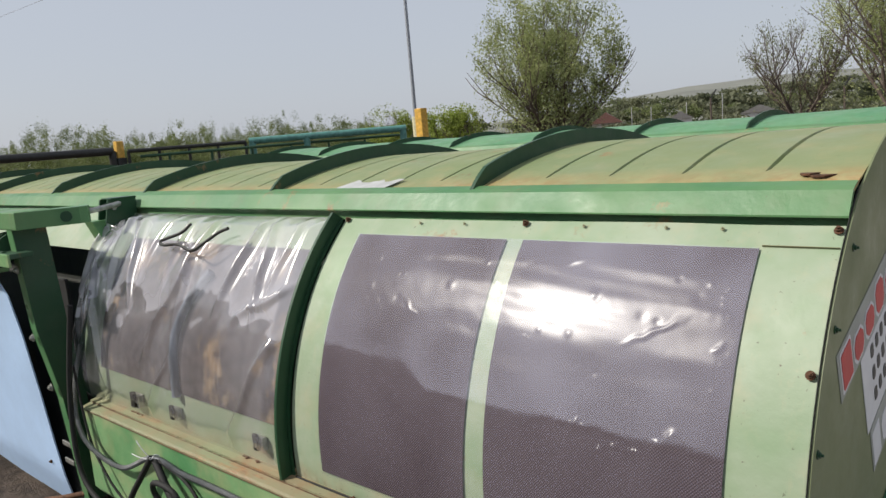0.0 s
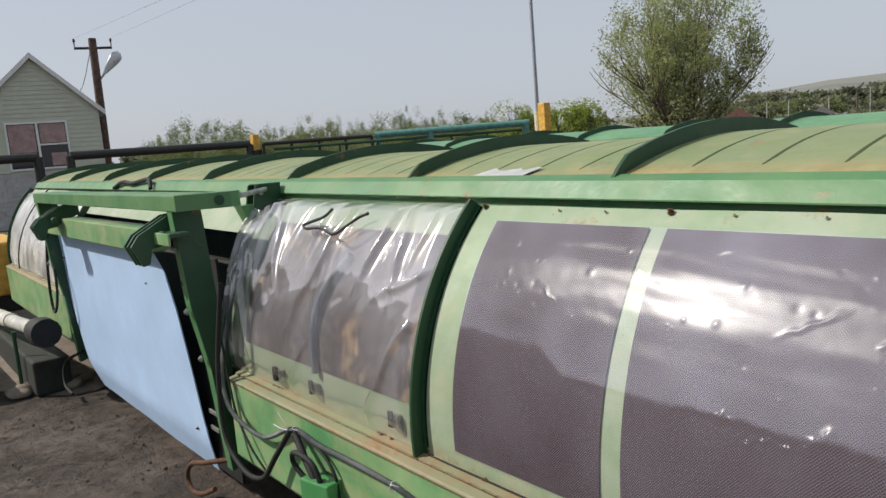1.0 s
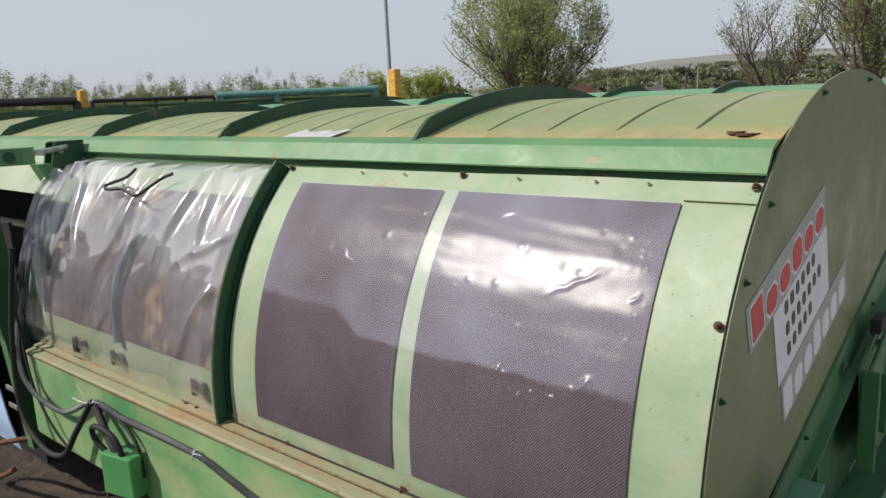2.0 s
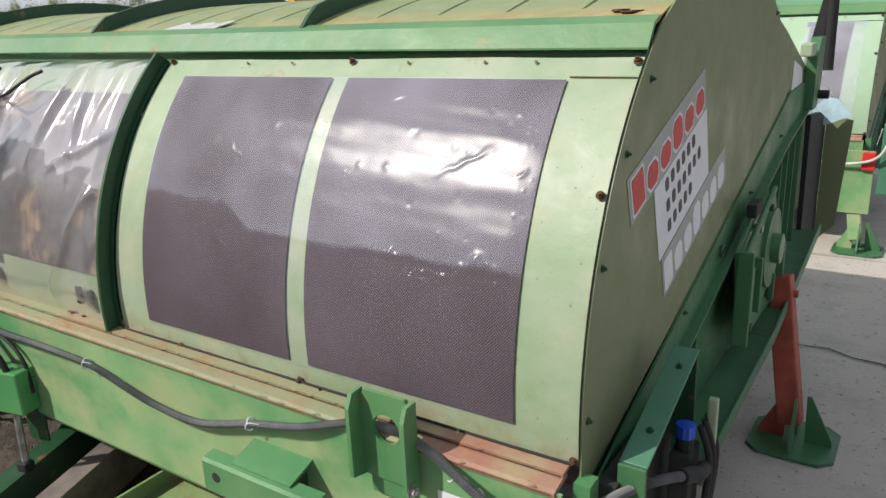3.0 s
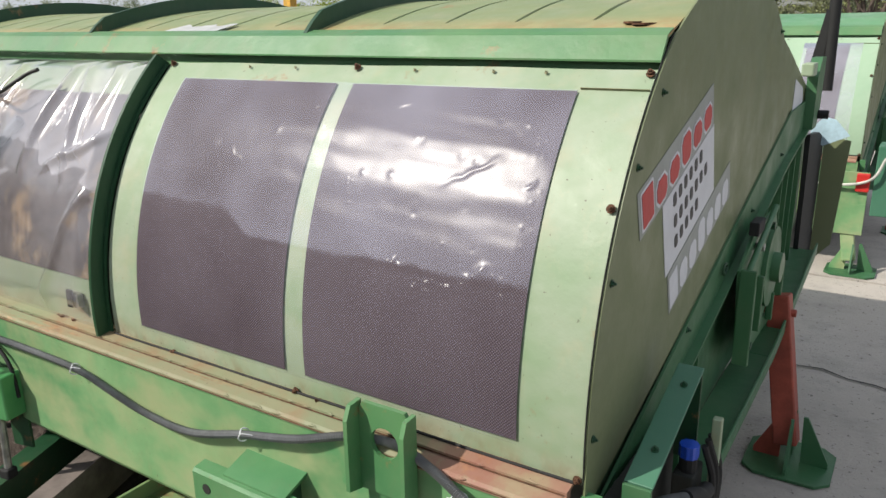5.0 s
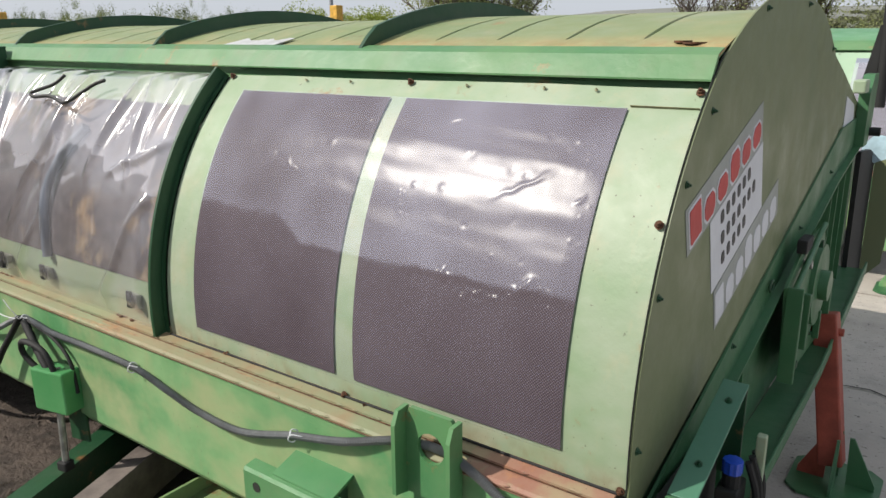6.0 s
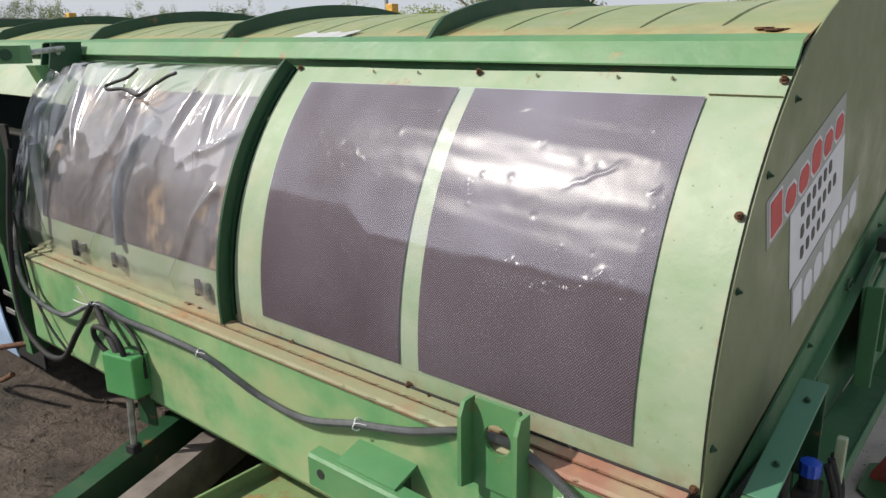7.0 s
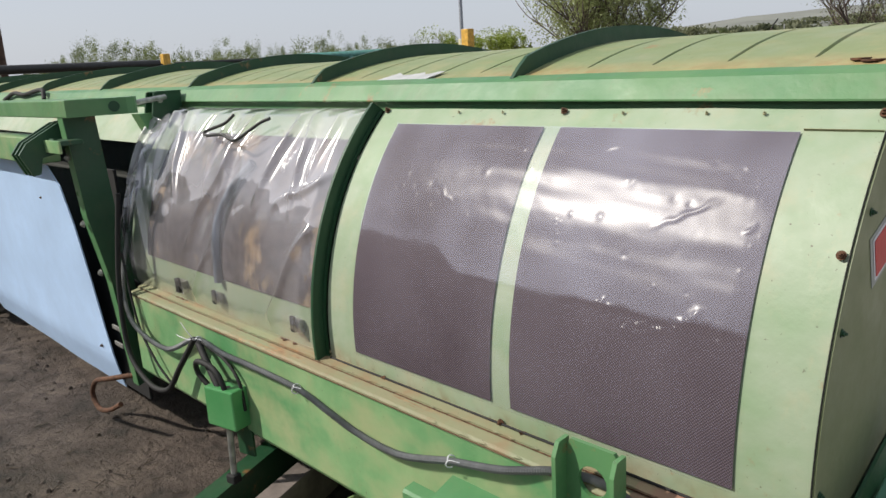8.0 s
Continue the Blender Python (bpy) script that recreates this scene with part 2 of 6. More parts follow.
def glass_material():
    m, nt, p = material("window_glass")
    p.inputs["Base Color"].default_value = (0.02, 0.022, 0.024, 1)
    p.inputs["Roughness"].default_value = 0.05
    return m


GLASS = glass_material()


def concrete_material():
    m, nt, p = material("yard_concrete")
    c = mix(nt, noise_fac(nt, 0.7, 8, 0.35, 0.65), (0.37, 0.335, 0.295), (0.48, 0.44, 0.39))
    c = mix(nt, times(nt, noise_fac(nt, 5.0, 8, 0.5, 0.7), 0.6), c, (0.27, 0.25, 0.225))
    c = mix(nt, noise_fac(nt, 45.0, 4, 0.62, 0.70), c, (0.13, 0.12, 0.11))
    c = mix(nt, times(nt, noise_fac(nt, 120.0, 2, 0.6, 0.75), 0.5), c, (0.48, 0.46, 0.43))
    nt.links.new(c, p.inputs["Base Color"])
    p.inputs["Roughness"].default_value = 0.9
    bump(nt, p, noise_fac(nt, 60.0, 6, 0.3, 0.7), 0.4, 0.008)
    return m


def earth_material():
    m, nt, p = material("dark_yard_earth")
    c = mix(nt, noise_fac(nt, 0.9, 9, 0.40, 0.62, rough=0.7), (0.048, 0.036, 0.028), (0.185, 0.142, 0.114))
    c = mix(nt, times(nt, noise_fac(nt, 9.0, 8, 0.5, 0.66), 0.8), c, (0.045, 0.036, 0.030))
    c = mix(nt, noise_fac(nt, 60.0, 3, 0.66, 0.74), c, (0.16, 0.135, 0.11))
    far = noise_fac(nt, 0.012, 6, 0.5, 0.6)
    c = mix(nt, far, c, mix(nt, noise_fac(nt, 0.4, 6), (0.07, 0.10, 0.03), (0.16, 0.14, 0.08)))
    nt.links.new(c, p.inputs["Base Color"])
    p.inputs["Roughness"].default_value = 0.95
    bump(nt, p, noise_fac(nt, 7.0, 10, 0.3, 0.7, rough=0.7), 0.9, 0.06)
    return m


CONCRETE, EARTH = concrete_material(), earth_material()
SAND = simple("pale_sand", (0.20, 0.165, 0.13), 0.95, 0, 0.2, 8)


def leaf_material(name, a, b, clump=0.0):
    m, nt, p = material(name)
    g = nt.nodes.new("ShaderNodeNewGeometry")
    f = g.outputs["Random Per Island"]
    if clump:  # whole crowns differ more than single leaves
        both_f = nt.nodes.new("ShaderNodeMath")
        both_f.operation = "MULTIPLY_ADD"
        nt.links.new(f, both_f.inputs[0])
        both_f.inputs[1].default_value = 0.3
        nt.links.new(times(nt, noise_fac(nt, clump, 4, 0.36, 0.64), 0.7), both_f.inputs[2])
        f = both_f.outputs[0]
    c = mix(nt, f, a, b)
    nt.links.new(c, p.inputs["Base Color"])
    p.inputs["Roughness"].default_value = 0.6
    through_leaf = nt.nodes.new("ShaderNodeBsdfTranslucent")
    nt.links.new(c, through_leaf.inputs[0])
    both = nt.nodes.new("ShaderNodeMixShader")
    both.inputs[0].default_value = 0.4
    nt.links.new(p.outputs[0], both.inputs[1])
    nt.links.new(through_leaf.outputs[0], both.inputs[2])
    nt.links.new(both.outputs[0], nt.nodes["Material Output"].inputs["Surface"])
    return m


LEAF = leaf_material("spring_leaves", (0.16, 0.20, 0.065), (0.46, 0.50, 0.21), 0.5)
LEAF_BRIGHT = leaf_material("fresh_willow_leaves", (0.17, 0.23, 0.03), (0.38, 0.45, 0.09))
LEAF_FAR = leaf_material("far_wood_leaves", (0.075, 0.090, 0.048), (0.20, 0.21, 0.115), 0.16)
LEAF_BUD = leaf_material("far_budding_leaves", (0.07, 0.10, 0.032), (0.26, 0.30, 0.11), 0.3)
LEAF_PALE = leaf_material("pale_budding_leaves", (0.13, 0.145, 0.065), (0.27, 0.29, 0.13))
BARK = simple("grey_bark", (0.11, 0.085, 0.07), 0.9, 0, 0.3, 6)
HILL = simple("dry_hillside", (0.17, 0.175, 0.15), 0.95, 0, 0.25, 0.02)


# ---- mesh helpers ----
BASE = {}


def thing(name, base, label, category, group="", kind=""):
    ob = new(name)
    ob.empty_display_size = 0.1
    ob.location = base
    BASE[ob.name] = Vector(base)
    return tagged(ob, label, category, group, kind)


def lift(x):
    """The long machine rises a little towards its far wing."""
    return 0.0085 * max(0.0, -x - 2.0)


def mesh_of(name, bm, mat, smooth=0.0):
    me = bpy.data.meshes.new(name)
    bmesh.ops.recalc_face_normals(bm, faces=bm.faces)
    bm.to_mesh(me)
    bm.free()
    for one in (mat if isinstance(mat, (list, tuple)) else (mat,)):
        me.materials.append(one)
    if smooth:
        me.polygons.foreach_set("use_smooth", [True] * len(me.polygons))
        me.set_sharp_from_angle(angle=radians(smooth))
    return me


def hang(ob, parent, m=None):
    ob.parent = parent
    back = Matrix.Translation(-BASE[parent.name]) if parent.name in BASE else Matrix()
    ob.matrix_parent_inverse = back
    if m is not None:
        ob.matrix_basis = m
    return ob


def part(name, bm, mat, parent, label="", smooth=0.0, kind=""):
    ob = hang(new(name, mesh_of(name, bm, mat, smooth)), parent)
    return tagged(ob, label, kind=kind)


def piece(name, me, parent, m):
    return hang(new(name, me), parent, m)


def single(name, bm, mat, label, category, smooth=0.0, group="", kind=""):
    return tagged(new(name, mesh_of(name, bm, mat, smooth)), label, category, group, kind)


def box(bm, x0, x1, y0, y1, z0, z1, bevel=0.0, m=None):
    made = bmesh.ops.create_cube(bm, size=1.0)["verts"]
    for v in made:
        v.co = Vector((x0 + (v.co.x + 0.5) * (x1 - x0), y0 + (v.co.y + 0.5) * (y1 - y0), z0 + (v.co.z + 0.5) * (z1 - z0)))
        if m is not None:
            v.co = m @ v.co
    if bevel:
        edges = {e for v in made for e in v.link_edges}
        bmesh.ops.bevel(bm, geom=list(edges), offset=bevel, segments=2, affect="EDGES", profile=0.5)
    return bm


def boxed(*a, **k):
    return box(bmesh.new(), *a, **k)


def slab(bm, outline, axis, a, b, holes=()):
    """A flat plate: an outline in the two other axes, from a to b along axis."""
    order = {"x": lambda p, q, s: (s, p, q), "y": lambda p, q, s: (p, s, q), "z": lambda p, q, s: (p, q, s)}[axis]
    rings = []
    for loop in (outline, *holes):
        rings.append([[bm.verts.new(order(p, q, s)) for p, q in loop] for s in (a, b)])
    for lo, hi in rings:
        for i in range(len(lo)):
            j = (i + 1) % len(lo)
            bm.faces.new((lo[i], lo[j], hi[j], hi[i]))
    for side in (0, 1):
        if len(rings) == 1:
            bm.faces.new(rings[0][side])
        else:
            edges = []
            for ring in rings:
                vs = ring[side]
                edges += [bm.edges.get((vs[i], vs[(i + 1) % len(vs)])) for i in range(len(vs))]
            bmesh.ops.triangle_fill(bm, use_beauty=True, use_dissolve=False, edges=edges)
    return bm


def circle(cx, cy, r, n=20):
    return [(cx + r * math.cos(2 * math.pi * i / n), cy + r * math.sin(2 * math.pi * i / n)) for i in range(n)]


def smooth_line(points, steps=8):
    """A Catmull-Rom line through the points."""
    pts = [Vector(p) for p in points]
    pts = [2 * pts[0] - pts[1], *pts, 2 * pts[-1] - pts[-2]]
    out = []
    for i in range(1, len(pts) - 2):
        a, b, c, d = pts[i - 1:i + 3]
        for k in range(steps):
            t = k / steps
            out.append(0.5 * (2 * b + (c - a) * t + (2 * a - 5 * b + 4 * c - d) * t * t + (3 * b - a - 3 * c + d) * t ** 3))
    out.append(pts[-2])
    return out


def tube(bm, points, radius, sides=10, caps=True):
    """A round tube along the points; radius is a number or a function of the step."""
    rings, up = [], Vector((0.13, 0.31, 0.94))
    for i, p in enumerate(points):
        p = Vector(p)
        way = (Vector(points[min(i + 1, len(points) - 1)]) - Vector(points[max(i - 1, 0)])).normalized()
        side = way.cross(up)
        side = side.normalized() if side.length > 1e-4 else Vector((1, 0, 0))
        top = side.cross(way)
        up = top
        r = radius(i) if callable(radius) else radius
        rings.append([bm.verts.new(p + r * (math.cos(2 * math.pi * k / sides) * side + math.sin(2 * math.pi * k / sides) * top)) for k in range(sides)])
    for a, b in zip(rings, rings[1:]):
        for k in range(sides):
            bm.faces.new((a[k], a[(k + 1) % sides], b[(k + 1) % sides], b[k]))
    if caps:
        bm.faces.new(rings[0][::-1])
        bm.faces.new(rings[-1])
    return bm


def rod(bm, a, b, r, sides=12):
    return tube(bm, [a, b], r, sides)


def surface(place, us, vs, thick=0.0):
    """A curved sheet: place(u, v) over the grid lines us and vs, with its own thickness and lengths as UV."""
    bm = bmesh.new()
    uvs = bm.loops.layers.uv.new("UVMap")
    grid = [[bm.verts.new(place(u, v)) for v in vs] for u in us]
    for i in range(len(us) - 1):
        for j in range(len(vs) - 1):
            f = bm.faces.new((grid[i][j], grid[i + 1][j], grid[i + 1][j + 1], grid[i][j + 1]))
            for loop, (a, b) in zip(f.loops, ((i, j), (i + 1, j), (i + 1, j + 1), (i, j + 1))):
                loop[uvs].uv = (us[a], vs[b])
    bmesh.ops.recalc_face_normals(bm, faces=bm.faces)
    if thick:
        bmesh.ops.solidify(bm, geom=list(bm.faces), thickness=thick)
    return bm


def spread(a, b, n):
    return [a + (b - a) * i / n for i in range(n + 1)]


# ---- the hood's shape ----
CY, CZ, R = 0.60, 0.80, 0.885


def hood(s, out=0.0):
    """A point of the round front, s metres along it from the lower edge at the ledge; out is proud of the sheet."""
    a0 = math.asin((0.745 - CZ) / R)
    a = a0 + s / R
    return CY - (R + out) * math.cos(a), CZ + (R + out) * math.sin(a)


def hood_s(z):
    return (math.asin((z - CZ) / R) - math.asin((0.745 - CZ) / R)) * R


S_TOP, S_WIN0, S_WIN1 = hood_s(1.457), hood_s(0.788), hood_s(1.415)


def roof_z(y):
    """Height of the shallow roof sheet."""
    return 1.62 - (1.82 - math.sqrt(1.82 ** 2 - (y - 0.65) ** 2))


def hex_bolt(r=0.0095, h=0.008):
    bm = bmesh.new()
    slab(bm, circle(0, 0, r * 1.5, 12), "z", 0.0, 0.002)
    slab(bm, circle(0, 0, r, 6), "z", 0.002, h)
    slab(bm, circle(0, 0, r * 0.5, 8), "z", h - 0.001, h + 0.004)
    return bm


BOLT_RUST = mesh_of("bolt", hex_bolt(0.0058, 0.008), RUST)
BOLT_DARK = mesh_of("bolt", hex_bolt(0.0052, 0.006), DARK_GREEN)
BOLT_STEEL = mesh_of("bolt", hex_bolt(0.011, 0.010), STEEL)
STUD = mesh_of("rivet", hex_bolt(0.0026, 0.0022), GREEN_LEDGE)


def facing(p, n, spin=0.0):
    """A pose at p whose z looks along n."""
    q = Vector(n).to_track_quat("Z", "Y").to_matrix().to_4x4()
    return Matrix.Translation(p) @ q @ Matrix.Rotation(spin, 4, "Z")


def hood_n(s):
    y, z = hood(s)
    return Vector((0, y - CY, z - CZ)).normalized()


# ---- ground ----
def ground():
    bm = bmesh.new()
    vs = [bm.verts.new(p) for p in ((-1500, -1500, -0.02), (1500, -1500, -0.02), (1500, 2500, -0.02), (-1500, 2500, -0.02))]
    bm.faces.new(vs)
    tagged(new("ground", mesh_of("ground", bm, EARTH)), "dark bare earth with scattered dry stalks", "ground", kind="structure")


ground()


def concrete_yard():
    """Cast slabs with open joints, the edge towards the earth broken."""
    yard = thing("pavement", (0, 0, 0), "grey weathered concrete slabs of a machinery yard", "pavement", kind="structure")
    BASE.pop(yard.name, None)
    rng = random.Random(5)
    for i, x in enumerate((-1.55, 1.75, 5.05)):
        for j, y in enumerate((-1.1, 0.4, 3.72, 7.0, 10.3)):
            bm = bmesh.new()
            w, d = 3.285, (1.485, 3.285, 3.26, 3.285, 3.285)[j]
            outline = []
            for a, b in (((0, 0), (w, 0)), ((w, 0), (w, d)), ((w, d), (0, d)), ((0, d), (0, 0))):
                for k in range(14):
                    t = k / 14
                    outline.append((x + a[0] + (b[0] - a[0]) * t + rng.uniform(-0.008, 0.008), y + a[1] + (b[1] - a[1]) * t + rng.uniform(-0.008, 0.008)))
            slab(bm, outline, "z", -0.15, rng.uniform(-0.004, 0.0))
            part("slab", bm, CONCRETE, yard)
    return yard


concrete_yard()


def crack():
    rng = random.Random(3)
    bm = bmesh.new()
    pts = [(-0.9 + 0.11 * i, 2.45 - 0.028 * i + rng.uniform(-0.03, 0.03)) for i in range(34)]
    a = [(x, y + rng.uniform(0.003, 0.009)) for x, y in pts]
    b = [(x, y - rng.uniform(0.003, 0.009)) for x, y in pts]
    lo = [[bm.verts.new((x, y, 0.003)) for x, y in row] for row in (a, b)]
    for i in range(len(pts) - 1):
        bm.faces.new((lo[0][i], lo[0][i + 1], lo[1][i + 1], lo[1][i]))
    tagged(new("pavement_crack", mesh_of("pavement_crack", bm, VOID)), "dark dirt-filled crack across the concrete", "crack", kind="structure")


crack()


def sand_patch(name, cx, cy, rx, ry, seed, label, mat=None, h=0.03):
    rng = random.Random(seed)
    bm = bmesh.new()
    n, rings = 40, 6
    mid = bm.verts.new((cx, cy, h))
    last = None
    for k in range(1, rings + 1):
        row = []
        for i in range(n):
            a = 2 * math.pi * i / n
            r = k / rings * (1 + 0.25 * noise.noise((math.cos(a) * 1.5, math.sin(a) * 1.5, seed)))
            x, y = cx + rx * r * math.cos(a), cy + ry * r * math.sin(a)
            row.append(bm.verts.new((x, y, max(-0.016, h * (1 - (k / rings) ** 2) + 0.02 * noise.noise((x * 3, y * 3, seed)) - 0.014 * k / rings))))
        for i in range(n):
            j = (i + 1) % n
            bm.faces.new((mid, row[i], row[j]) if last is None else (last[i], row[i], row[j], last[j]))
        last = row
    tagged(new(name, mesh_of(name, bm, mat or SAND, 40)), label, "sand", kind="structure")


# ---- the long green header ----
RIBS = (-0.918, -1.852, -2.80, -3.83, -4.86, -5.90, -7.0, -8.2)
END_X, FAR_X = 0.0125, -8.35


def raise_far(bm):
    for v in bm.verts:
        v.co.z += lift(v.co.x)
    return bm


def plate_outline():
    """The end plate: a round top, straight back slope, inclined foot."""
    pts = [(-0.289, 0.675)]
    for i in range(24):
        a = radians(-2 + 56.5 * i / 23)
        pts.append((CY - (R + 0.001) * math.cos(a), CZ + (R + 0.001) * math.sin(a)))
    crown = [(pts[-1][0], 0, pts[-1][1]), (0.22, 0, 1.585), (0.38, 0, 1.634), (0.58, 0, 1.660), (0.78, 0, 1.658), (0.98, 0, 1.630), (1.13, 0, 1.583), (1.294, 0, 1.503)]
    pts += [(p.x, p.z) for p in smooth_line(crown, 5)[1:]]
    pts += [(1.594, 1.18)]
    return pts


def build_header(base, label, roof_mat, sheet_mat, near):
    head = new("harvester_header")
    head.location = base
    tagged(head, label, "farm machine", "harvester headers")

    def add(name, bm, mat, parent=None, lab="", smooth=0.0, kind=""):
        return part(name, raise_far(bm), mat, parent or head, lab, smooth, kind)

    # roof sheets between the ribs, each with pressed grooves
    ys = spread(0.05, 1.36, 26)
    edges = (END_X,) + RIBS + (FAR_X,)
    for x1, x0 in zip(edges, edges[1:]):
        n = max(1, round((x1 - x0) / 0.18))
        step = (x1 - x0) / n
        us = []
        for k in range(n):
            a = x0 + k * step
            us += [a] if k == 0 else [a - 0.006, a - 0.002, a + 0.002, a + 0.006]
        us.append(x1)

        def place(x, y, x0=x0, n=n, step=step):
            k = (x - x0) / step
            on_groove = near and abs(k - round(k)) * step < 0.004 and 0 < round(k) < n and 0.16 + 0.05 * noise.noise((x * 9, 0, 0)) < y < 1.1
            return (x, y, roof_z(y) - (0.010 if on_groove else 0.0) + 0.004 * noise.noise((x * 2.3, y * 2.3, 4.0)))
        add("roof_sheet", surface(place, us, ys, thick=0.004), roof_mat, smooth=35)
    # roof ribs: flat bars on edge
    for x in RIBS:
        bm = bmesh.new()
        up = [(y, roof_z(y) + 0.046 * min(1.0, 0.12 + (y - 0.055) / 0.07)) for y in spread(0.055, 1.30, 34)]
        down = [(y, roof_z(y) - 0.004) for y in spread(1.34, 0.045, 26)]
        slab(bm, up + down, "x", x - 0.006, x + 0.006)
        add("roof_rib", bm, DARK_GREEN, lab="dark green flat bar over the roof")
    # front rail under the roof edge
    bm = bmesh.new()
    slab(bm, [(0.085, 1.533), (0.062, 1.526), (0.047, 1.519), (0.016, 1.474), (0.016, 1.470), (0.022, 1.470), (0.034, 1.486), (0.034, 1.440), (0.040, 1.440), (0.040, 1.492), (0.055, 1.514), (0.085, 1.524)], "x", FAR_X + 0.05, 0.0125)
    add("front_rail", bm, RAIL, lab="mid-green folded rail")
    # back wall and inner drum, to close the hood; near-black to look shaded inside
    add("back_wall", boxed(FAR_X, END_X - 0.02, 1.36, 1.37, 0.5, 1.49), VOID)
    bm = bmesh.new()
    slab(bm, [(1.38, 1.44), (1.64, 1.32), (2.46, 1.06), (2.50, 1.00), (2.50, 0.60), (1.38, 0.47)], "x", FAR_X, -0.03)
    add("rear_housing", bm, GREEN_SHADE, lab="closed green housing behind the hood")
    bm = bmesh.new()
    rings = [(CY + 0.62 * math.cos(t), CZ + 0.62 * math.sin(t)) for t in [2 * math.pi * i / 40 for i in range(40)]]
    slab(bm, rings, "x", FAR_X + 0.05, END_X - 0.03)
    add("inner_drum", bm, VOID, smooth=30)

    # front sheets: right wing in two bays, middle, far wing
    def front(x0, x1, wins, s1=S_TOP, out=0.0, s0=0.0, w0=S_WIN0, w1=S_WIN1):
        us = spread(x0, x1, max(2, round((x1 - x0) / 0.08)))
        vs = spread(s0, s1, 24)
        sheet = add("front_sheet", surface(lambda u, v: (u, hood(v, out)[0], hood(v, out)[1] + 0.003 * noise.noise((u * 5, v * 3, 1.5)) * min(1.0, 4 * max(0.0, v - s0))), us, vs, 0.004), sheet_mat, smooth=35)
        for top0, top1, low0, low1, mat in wins:
            # the woven panel is riveted flush on the sheet, its sides a little out of square
            def panel(u, v, a=(top0, top1, low0, low1)):
                k = (v - w0) / (w1 - w0)
                x = (a[2] + (a[3] - a[2]) * u) * (1 - k) + (a[0] + (a[1] - a[0]) * u) * k
                return (x, *hood(v, 0.0042))
            bm = surface(panel, spread(0, 1, 12), spread(w0, w1, 20), 0.0006)
            uvs = bm.loops.layers.uv.active
            for f in bm.faces:
                for loop in f.loops:
                    loop[uvs].uv.x *= abs(low1 - low0)
            part("screen", raise_far(bm), mat, sheet, "fine dark woven screen", 35)
        return sheet
    low = hood_s(0.733)
    right_win = (-0.682, -0.128, -0.657, -0.122) if near else (-0.40, -0.150, -0.40, -0.170)
    front(-1.375, 0.013, [(-1.271, -0.732, -1.243, -0.719, SCREEN), (*right_win, SCREEN)], s0=low)
    front(-2.80, -1.415, [(-2.62, -1.432, -2.64, -1.428, DUSTY)], s0=low, w0=0.131, w1=0.672)
    front(-5.75, -2.82, [], S_TOP, 0.0, hood_s(1.31))
    front(-8.3, -5.78, [(-7.9, -6.1, -7.9, -6.1, SCREEN)])
    # ribs on the front, between the bays
    for x in ((-1.40, -5.77, -8.28) if near else (-1.40,)):
        bm = bmesh.new()
        outer = [hood(s, 0.042) for s in spread(-0.008, S_TOP - 0.012, 24)]
        inner = [hood(s, -0.004) for s in spread(S_TOP, -0.008, 24)]
        slab(bm, outer + inner, "x", x - 0.004, x + 0.006)
        rib = add("front_rib", bm, DARK_GREEN, lab="dark green curved flat bar")
        bm = bmesh.new()
        slab(bm, [hood(s, 0.006) for s in spread(-0.006, S_TOP - 0.014, 24)] + [hood(s, 0.0005) for s in spread(S_TOP - 0.014, -0.006, 24)], "x", x + 0.0065, x + 0.018)
        part("rib_flange", raise_far(bm), DARK_GREEN, rib)
    # ledge below the front: two folded strips, then the deep beam
    for x0, x1 in ((-2.72, -0.004), (-8.3, -5.76)):
        for a, b, mat in (((x0, -0.31, GREEN_LEDGE), (-0.31, x1, PRIMER_LEDGE)) if x1 > -1 else ((x0, x1, GREEN_LEDGE),)):
            bm = bmesh.new()
            slab(bm, [(-0.262, 0.742), (-0.282, 0.737), (-0.318, 0.7315), (-0.318, 0.724), (-0.262, 0.734)], "x", a, b)
            add("upper_ledge", bm, mat, lab="rust-stained folded strip")
            bm = bmesh.new()
            slab(bm, [(-0.30, 0.727), (-0.350, 0.717), (-0.357, 0.712), (-0.357, 0.704), (-0.30, 0.715)], "x", a, b)
            add("lower_ledge", bm, mat, lab="rust-stained folded strip")
        bm = bmesh.new()
        slab(bm, [(-0.352, 0.710), (-0.352, 0.37), (-0.335, 0.345), (-0.10, 0.345), (-0.10, 0.352), (-0.33, 0.352), (-0.345, 0.373), (-0.345, 0.710)], "x", x0, x1 + 0.012)
        add("front_beam", bm, GREEN, lab="deep green beam with worn paint")
    # weld tacks and paint crusts along the two ledge seams, uneven as they were laid
    if near:
        rng = random.Random(17)
        for y, z, step in ((-0.3185, 0.7315, 0.075), (-0.3555, 0.7145, 0.105)):
            x = -2.68
            while x < -0.03:
                ln = rng.uniform(0.004, 0.016)
                bm = bmesh.new()
                pts = [(x + ln * t, y + rng.uniform(-0.0015, 0.0015), z + lift(x) + rng.uniform(-0.0005, 0.001)) for t in (-1, -0.4, 0.3, 1)]
                tube(bm, pts, lambda i: (0.0012, 0.0032, 0.0028, 0.0011)[i], 6)
                part("weld_tack", bm, GREEN_LEDGE if x < -0.31 else PRIMER_LEDGE, head, "", 60)
                x += step * rng.uniform(0.55, 1.5)
        for y, z, r in ((-0.3192, 0.7262, 0.0016), (-0.3575, 0.7085, 0.0012)):
            pts = [(x, y, z + lift(x)) for x in spread(-2.70, -0.01, 40)]
